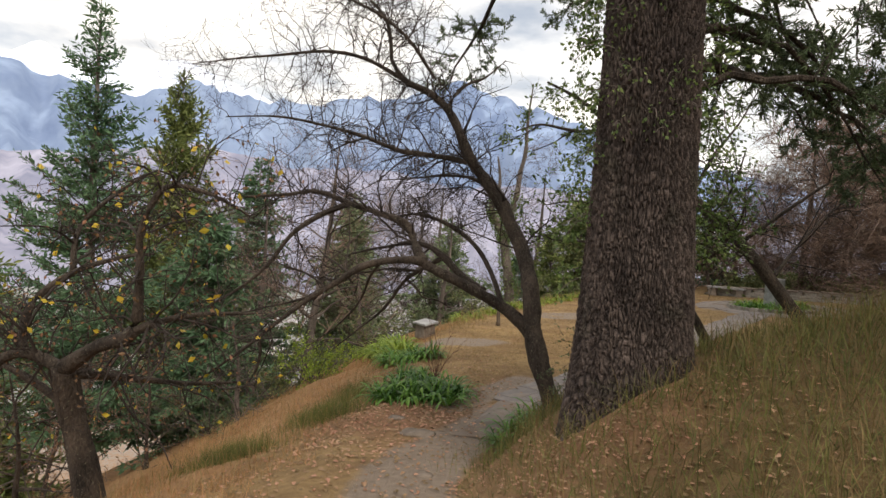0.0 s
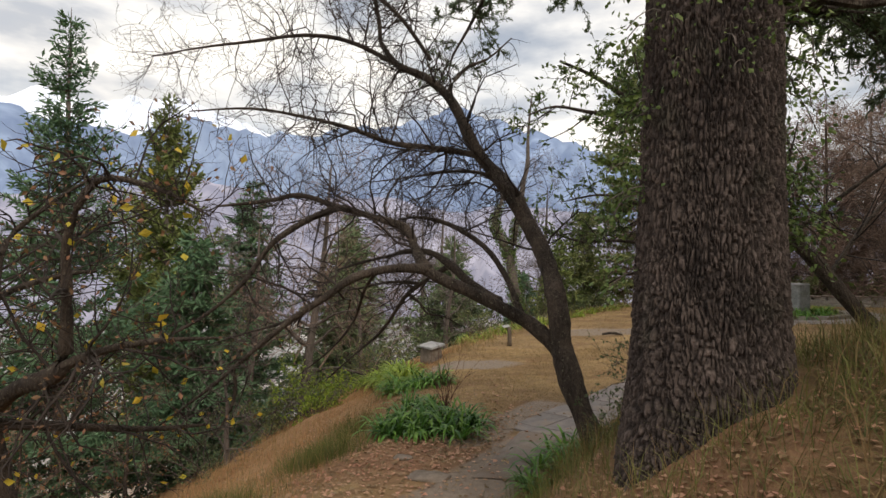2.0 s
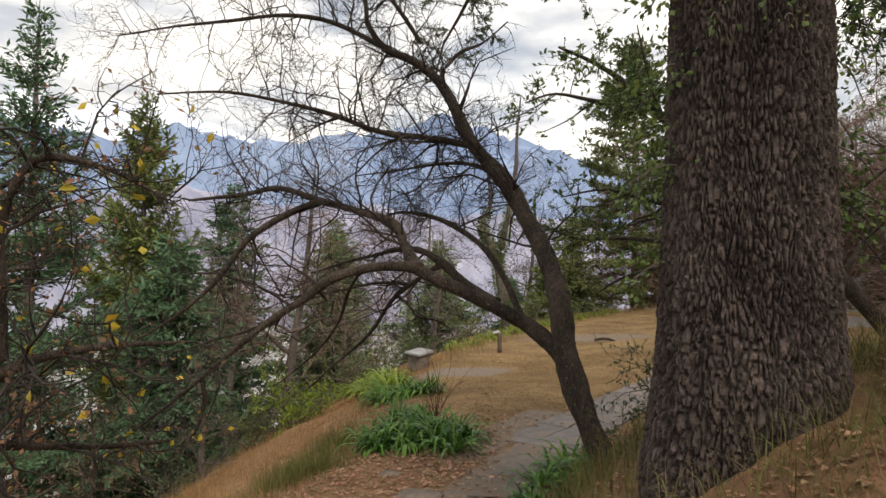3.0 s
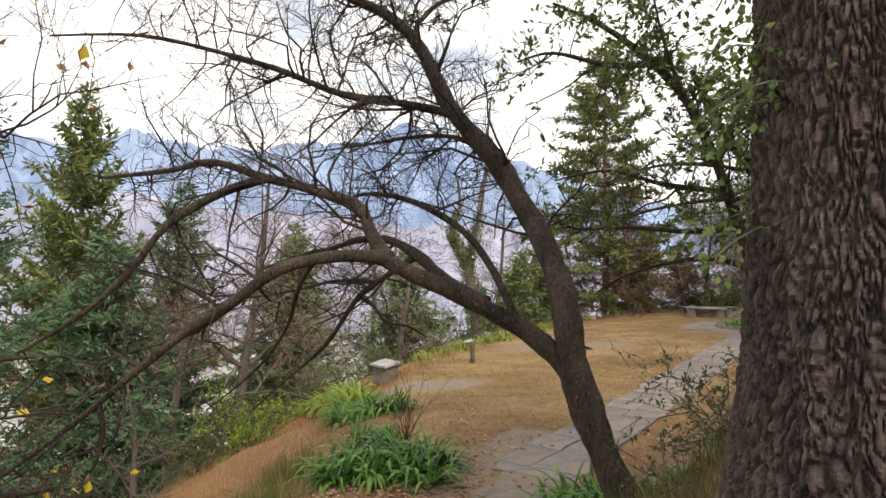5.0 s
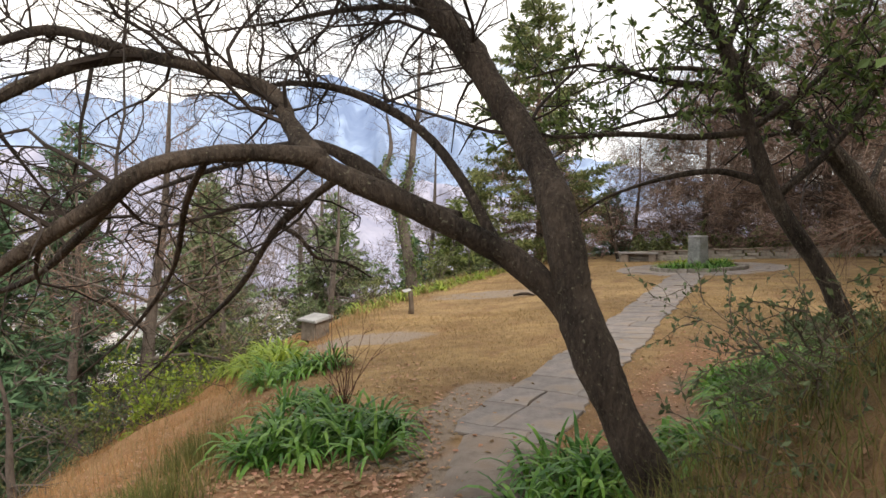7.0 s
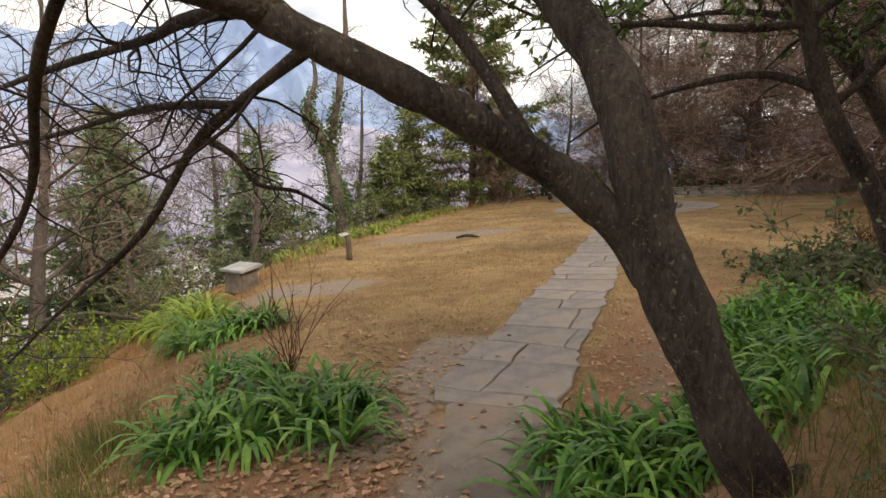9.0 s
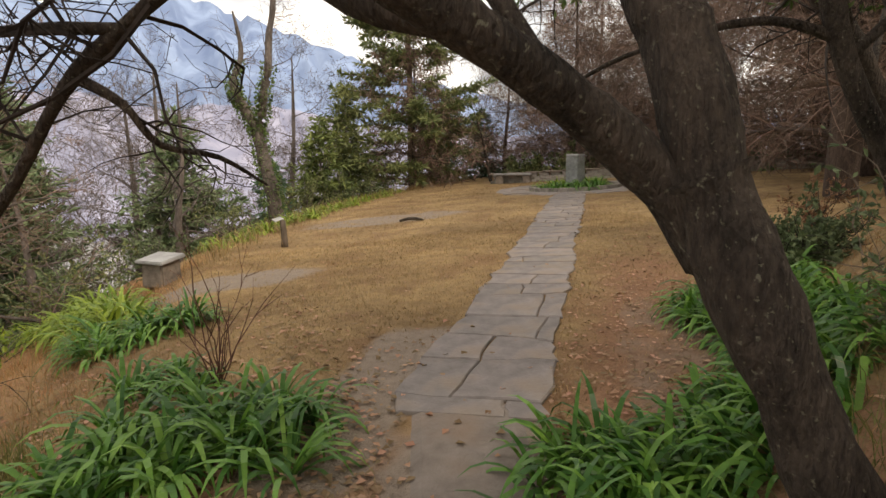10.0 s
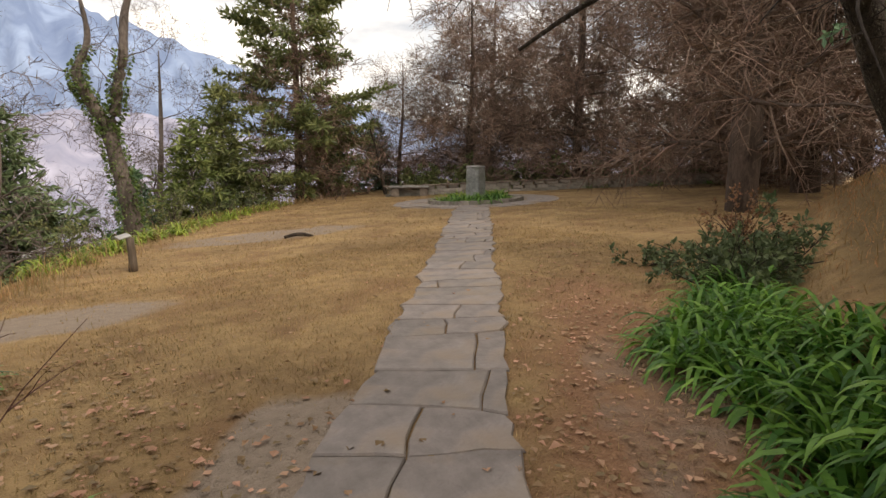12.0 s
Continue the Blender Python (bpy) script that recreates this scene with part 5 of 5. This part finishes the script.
for hx, hv, hh in ((6.4, -2.4, 1.3), (6.6, -0.4, 1.5), (6.4, 1.6, 1.2), (6.5, 3.6, 1.5), (6.6, 5.6, 1.4), (6.4, 7.6, 1.6), (6.5, 9.6, 1.4), (6.6, 12, 1.5)):
    p = BED + UDIR * (hx + 0.4) + VDIR * hv
    shrub("hedge_bush", p[0], p[1], hh, hh * 1.1, 18, 5, 0.2, M_BUSH if hv < 5 else M_SHRUB, "loose green bush behind the low wall", "bushes behind the wall", M_TWIG_BROWN, M_TWIG_BROWN)
for hv in (5.0, 7.5, 10.0):
    p = BED + UDIR * 4.4 + VDIR * hv
    clump("wall_plant", p[0], p[1], 0.7, 0.3, 120, 0.4, M_LILY, "green plants along the foot of the wall", "plants along the wall")

# larches with drooping brown twigs
DROOP = [(8.5, 1.7, 0.62, 0.14, 0.09), (8.5, 0.9, 0.6, 0.18, 0.14)]
for lx, ly, lh, r0, n, ll, st in ((13.9, 15.6, 12, 0.36, 46, 0.42, 0.2), (19.6, 17.0, 13, 0.42, 30, 0.36, 0.2), (19.4, 18.6, 12, 0.3, 30, 0.4, 0.15), (19.5, 26.5, 11, 0.22, 44, 0.44, 0.08), (23.5, 22.5, 12, 0.24, 44, 0.42, 0.08), (17.2, 31.5, 9.5, 0.2, 44, 0.44, 0.08), (24, 31, 12, 0.26, 40, 0.42, 0.08), (25, 13.5, 13, 0.4, 20, 0.36, 0.2), (22.0, 36.5, 11, 0.2, 40, 0.42, 0.08), (28.5, 25.5, 13, 0.26, 40, 0.42, 0.08), (15.6, 36.0, 7.0, 0.14, 36, 0.46, 0.08), (18.5, 13.6, 12, 0.34, 30, 0.4, 0.12), (24.5, 17.5, 12, 0.3, 36, 0.42, 0.08)):
    bare_tree("larch_tree", lx, ly, lh, (random.uniform(-0.5, 0.5), 0), M_TWIG_BROWN, "leafless larch with drooping red-brown twigs", "larches beyond the lawn", n, DROOP, r0, bark=M_BARK_BROWN, start=st, flat=0.42, limb_len=ll, droop=0.07, rmin=0.0075 if lx < 17 else 0.0135, fine=0.24)
bare_tree("leaning_shrub", 12.9, 32.0, 3.8, (-0.9, 0.2), M_TWIG_BROWN, "small dark leaning bare tree behind the bench", "", 9, r0=0.1, start=0.3)

# conifer on the upper slope, and unseen conifers added behind and beside the camera
conifer("conifer_tree", 10.2, 9.6, 8.0, 2.6, M_CONIFER, "green conifer on the upper slope", "conifers on the upper slope", needle=0.2, dens=1.0, droop=0.06, rise=0.05, gap=0.25, start=0.05)
for cx, cy in ((13.0, 5.0), (9.5, 0.0), (13, -6), (4.5, -9), (-4, -8)):
    conifer("conifer_tree", cx, cy, 11.0, 3.2, M_CEDAR_LEAF, "dark conifer added out of view on the upper slope", "conifers on the upper slope", needle=0.5, dens=0.7, droop=0.06, rise=0.05, gap=0.5, start=0.08)

# shrubs by the path
DULL = "spreading grey-green shrub with narrow leaves on the bank"
shrub("grey_green_shrub", 7.6, 11.75, 0.95, 1.15, 26, 7, 0.085, M_SHRUB, DULL, "grey-green shrubs", up=0.8)
shrub("grey_green_shrub", 6.9, 11.5, 0.8, 0.8, 16, 7, 0.085, M_SHRUB, DULL, "grey-green shrubs", up=0.8)
shrub("grey_green_shrub", 7.35, 13.0, 0.5, 0.6, 8, 6, 0.08, M_SHRUB, "small grey-green shrub at the lawn's side", "grey-green shrubs", up=0.6)
shrub("rust_shrub", 9.9, 13.2, 0.9, 0.8, 16, 4, 0.07, M_RUST, "rust-brown withered shrub at the foot of the larch", "")
shrub("thin_shrub", 2.9, 7.0, 0.9, 0.75, 14, 5, 0.036, M_SHRUB, "thin wiry shrub with sparse small leaves on the bank", "thin shrubs", bark=M_POST, thin=0.3)
shrub("thin_shrub", 3.3, 7.7, 0.8, 0.7, 14, 5, 0.036, M_SHRUB, "thin wiry shrub with sparse small leaves on the bank", "thin shrubs", bark=M_POST, thin=0.3)
shrub("thin_shrub", 2.35, 6.75, 0.55, 0.5, 10, 5, 0.036, M_SHRUB, "thin wiry shrub with sparse small leaves on the bank", "thin shrubs", bark=M_POST, thin=0.3)
shrub("red_stem_shrub", 0.53, 11.1, 1.45, 0.2, 10, 0, 0, M_STEM, "leafless shrub of thin upright reddish stems", "", None, M_STEM, [(1.8, 0.4, 0.35, 0.12, 0.0), (1.5, 0.2, 0.4, 0.15, 0.0)], 1.7, thin=0.45)


# ---------------------------------------------------------------- houses in the valley
def house():
    h = thing("house", Matrix.Translation((0, 0, 0)), "small pale rendered house far down in the valley town", "house", "houses in the valley")
    part("wall", bevelled((9, 7, 6), 0.1, 1), M_RENDER, h)
    s = Soup()
    s.v = [(-5, -4, 6), (5, -4, 6), (5, 4, 6), (-5, 4, 6), (-4.4, 0, 8.4), (4.4, 0, 8.4)]
    s.f = [(0, 1, 5, 4), (2, 3, 4, 5), (1, 2, 5), (3, 0, 4), (3, 2, 1, 0)]
    part("roof", s, M_ROOF, h)
    win = bevelled((1.1, 0.12, 1.3), 0.03, 1)
    wm = bpy.data.meshes.new("window")
    win.to_mesh(wm)
    win.free()
    wm.materials.append(M_PANE)
    for y, z in ((-3.52, 1.0), (-3.52, 3.8), (3.52, 1.0), (3.52, 3.8)):
        for x in (-3, 0, 3):
            part("window", wm, M_PANE, h).location = (x, y, z)
    return h


M_RENDER = material("pale_render", (0.62, 0.6, 0.58), (0.82, 0.8, 0.78), 0.8, 0.9, 0.1)
M_ROOF = material("grey_roof", (0.3, 0.28, 0.28), (0.48, 0.46, 0.47), 1.5, 0.8, 0.1)
M_PANE = material("dark_pane", (0.08, 0.09, 0.1), (0.14, 0.15, 0.17), 2, 0.2, 0)
first = house()
placed = False
hr = random.Random(5)
for k in range(70):
    b = radians(hr.uniform(-42, 8))
    d = hr.uniform(170, 620)
    x, y = d * math.sin(b), d * math.cos(b)
    m = Matrix.Translation((x, y, land1(x, y) - 0.6)) @ Matrix.Rotation(hr.uniform(0, 3.1), 4, "Z")
    if not placed:
        first.matrix_world = m
        placed = True
    else:
        copy_thing(first, m)


# ---------------------------------------------------------------- grass and fallen leaves
def scatter(n, box, keep, seed):
    r = np.random.default_rng(seed)
    x, y = r.uniform(box[0], box[1], n), r.uniform(box[2], box[3], n)
    k = r.random(n) < keep(x, y)
    return x[k], y[k], r


def blades(name, x, y, r, length, width, lean, mat, label, z=None):
    """Many two-piece grass blades as one mesh."""
    n = len(x)
    z = land(x, y) + bumps(x, y) * 0.8 - 0.01
    a, b = r.uniform(0, math.tau, n), r.uniform(0, math.tau, n)
    ln = length * r.uniform(0.45, 1.3, n)
    out = lean * r.uniform(0.2, 1.6, n)
    sx, sy = np.cos(a) * width / 2, np.sin(a) * width / 2
    ox, oy = np.cos(b) * out * ln, np.sin(b) * out * ln
    up = np.sqrt(np.maximum(0.05, 1 - np.minimum(out, 0.95) ** 2)) * ln
    base = np.stack([x, y, z], -1)
    mid = base + np.stack([ox * 0.35, oy * 0.35, up * 0.62], -1)
    tip = base + np.stack([ox, oy, up * 0.95], -1)
    side = np.stack([sx, sy, np.zeros(n)], -1)
    v = np.stack([base - side, base + side, mid - side * 0.7, mid + side * 0.7, tip], 1).reshape(-1, 3)
    i = np.arange(n)[:, None] * 5
    tris = np.concatenate([i + [0, 1, 3], i + [0, 3, 2], i + [2, 3, 4]], 0)
    me = bpy.data.meshes.new(name)
    me.vertices.add(len(v))
    me.vertices.foreach_set("co", v.ravel())
    me.loops.add(tris.size)
    me.loops.foreach_set("vertex_index", tris.ravel().astype(np.int32))
    me.polygons.add(len(tris))
    me.polygons.foreach_set("loop_start", np.arange(0, tris.size, 3, dtype=np.int32))
    me.materials.append(mat)
    me.update(calc_edges=True)
    return tagged(new(name, me), label, "grass", kind="stuff")


def leaves_on_ground(name, x, y, r, size, mat, label):
    n = len(x)
    z = land(x, y) + bumps(x, y) + 0.012
    a = r.uniform(0, math.tau, n)
    s = size * r.uniform(0.5, 1.3, n)
    c, d = np.cos(a), np.sin(a)
    w = s * r.uniform(0.3, 0.5, n)
    q = lambda u, v, h: np.stack([x + c * u - d * v, y + d * u + c * v, z + h], -1)
    curl = r.uniform(0.0, 0.5, n) * s
    v = np.stack([q(-s / 2, 0 * s, 0 * s), q(0 * s, w, curl), q(s / 2, 0 * s, curl * 0.6), q(0 * s, -w, curl * 0.8)], 1).reshape(-1, 3)
    i = np.arange(n)[:, None] * 4
    tris = np.concatenate([i + [0, 2, 1], i + [0, 3, 2]], 0)
    me = bpy.data.meshes.new(name)
    me.from_pydata(v.tolist(), [], tris.tolist())
    me.materials.append(mat)
    return tagged(new(name, me), label, "leaves", kind="stuff")


def bare_of(x, y):
    u, v = along(x, y)
    on_path = (v > -0.56) & (v < 0.39) & (u > -0.2)
    strip = (np.abs(x - track_x(y)) < 0.5) & (y < 10)
    bed = np.hypot(x - BED[0], y - BED[1]) < 2.9
    return np.where(on_path | strip | bed, 0.0, 1.0)


def open_lawn(x, y):
    return bare_of(x, y) * (1 - 0.93 * wear(x, y)) * (1 - smooth01(0.1, 0.8, -off_line(EDGE, x, y))) * (1 - smooth01(0.0, 0.6, off_line(TOE, x, y)))


x, y, r = scatter(120000, (-0.5, 9.0, 8.5, 17.5), lambda a, b: open_lawn(a, b) * (1 - 0.75 * litter(a, b)), 31)
blades("lawn_grass", x, y, r, 0.05, 0.006, 0.75, M_DRY, "short dry tan lawn grass")
x, y, r = scatter(40000, (0.0, 14.0, 15.0, 30.0), open_lawn, 32)
blades("lawn_grass_far", x, y, r, 0.06, 0.012, 0.7, M_DRY, "short dry tan lawn grass")
x, y, r = scatter(70000, (1.5, 7.4, -1.2, 9.0), lambda a, b: smooth01(0.05, 0.7, off_line(TOE, a, b)) * (1 - 0.35 * litter(a, b)) * (np.hypot(a - CEDAR[0], b - CEDAR[1]) > 0.62) * (1 - smooth01(5.0, 7.4, a)) * smooth01(-1.2, -0.1, b) * (1 - smooth01(7.2, 9.0, b)), 33)
h = r.random(len(x)) < 0.38
blades("hill_grass", x[h], y[h], r, 0.34, 0.005, 0.9, M_HILL_DRY, "long dry tan grass on the hillside")
blades("hill_grass_green", x[~h], y[~h], r, 0.3, 0.006, 0.9, M_GREEN_GRASS, "long olive-green grass on the hillside")
x, y, r = scatter(16000, (3.0, 14.0, 8.0, 14.5), lambda a, b: 0.7 * smooth01(0.1, 0.8, off_line(TOE, a, b)), 34)
blades("bank_grass", x, y, r, 0.16, 0.008, 0.8, M_STRAW, "rust-brown dry grass on the upper bank")
x, y, r = scatter(70000, (-5.5, 0.6, -0.5, 19.0), lambda a, b: smooth01(0.0, 0.9, -off_line(EDGE, a, b)) * (1 - 0.6 * litter(a, b)), 35)
blades("slope_grass", x, y, r, 0.13, 0.006, 0.8, M_STRAW, "matted rust-orange dry grass on the slope")
x, y, r = scatter(5000, (-4.5, 0.2, 1.0, 14.0), lambda a, b: 0.6 * smooth01(0.2, 1.0, -off_line(EDGE, a, b)), 36)
blades("slope_stalks", x, y, r, 0.5, 0.005, 0.45, M_DRY, "tall thin dry stalks on the slope")
x, y, r = scatter(26000, (-1.5, 12.0, 17.0, 33.0), lambda a, b: np.exp(-((off_line(EDGE, a, b) + 0.1) / 0.55) ** 2), 37)
blades("edge_grass", x, y, r, 0.34, 0.012, 0.5, M_DRY, "tall straw-yellow grass along the lawn's edge")
x, y, r = scatter(9000, (-0.6, 3.0, 0.0, 9.0), lambda a, b: (1 - smooth01(0.3, 0.9, np.abs(off_line(TOE, a, b)))) * bare_of(a, b), 38)
blades("verge_grass", x, y, r, 0.12, 0.006, 0.7, M_GREEN_GRASS, "short green grass at the foot of the bank")
for gx, gy, rr, n in ((-1.05, 9.4, 0.28, 1800), (-1.7, 7.6, 0.3, 1600), (-0.9, 10.6, 0.2, 900), (1.95, 6.9, 0.3, 450)):
    r = np.random.default_rng(int(gx * 100) + 900)
    x, y = gx + r.normal(0, rr, n), gy + r.normal(0, rr, n)
    blades("grass_tuft", x, y, r, 0.3, 0.006, 0.5, M_GREEN_GRASS, "tuft of fine green grass on the slope")

x, y, r = scatter(15000, (-3.0, 3.5, 5.5, 12.5), lambda a, b: np.exp(-((a - 0.3) / 1.8) ** 2 - ((b - 9.2) / 1.9) ** 2) * (0.25 + 0.75 * bare_of(a, b)) * 0.8, 41)
leaves_on_ground("fallen_leaves", x, y, r, 0.06, M_LITTER, "scattered curled brown fallen leaves")
x, y, r = scatter(5500, (1.2, 4.0, 3.0, 6.2), lambda a, b: litter(a, b) * (np.hypot(a - CEDAR[0], b - CEDAR[1]) > 0.6), 42)
leaves_on_ground("fallen_leaves_cedar", x, y, r, 0.042, M_LITTER, "rust-brown fallen leaves at the cedar's foot")
x, y, r = scatter(26000, (1.0, 11.0, 8.5, 20.0), lambda a, b: litter(a, b) * bare_of(a, b) * 0.6 + 0.035 * np.exp(-((b - 12) / 6) ** 2), 43)
leaves_on_ground("fallen_leaves_lawn", x, y, r, 0.05, M_LITTER, "scattered fallen leaves on the lawn")
x, y, r = scatter(7500, (-4.0, 1.5, 1.0, 14.0), lambda a, b: np.full(a.shape, 0.8), 44)
leaves_on_ground("fallen_leaves_track", x, y, r, 0.05, M_LITTER, "scattered fallen leaves along the track and slope")

flag_path()
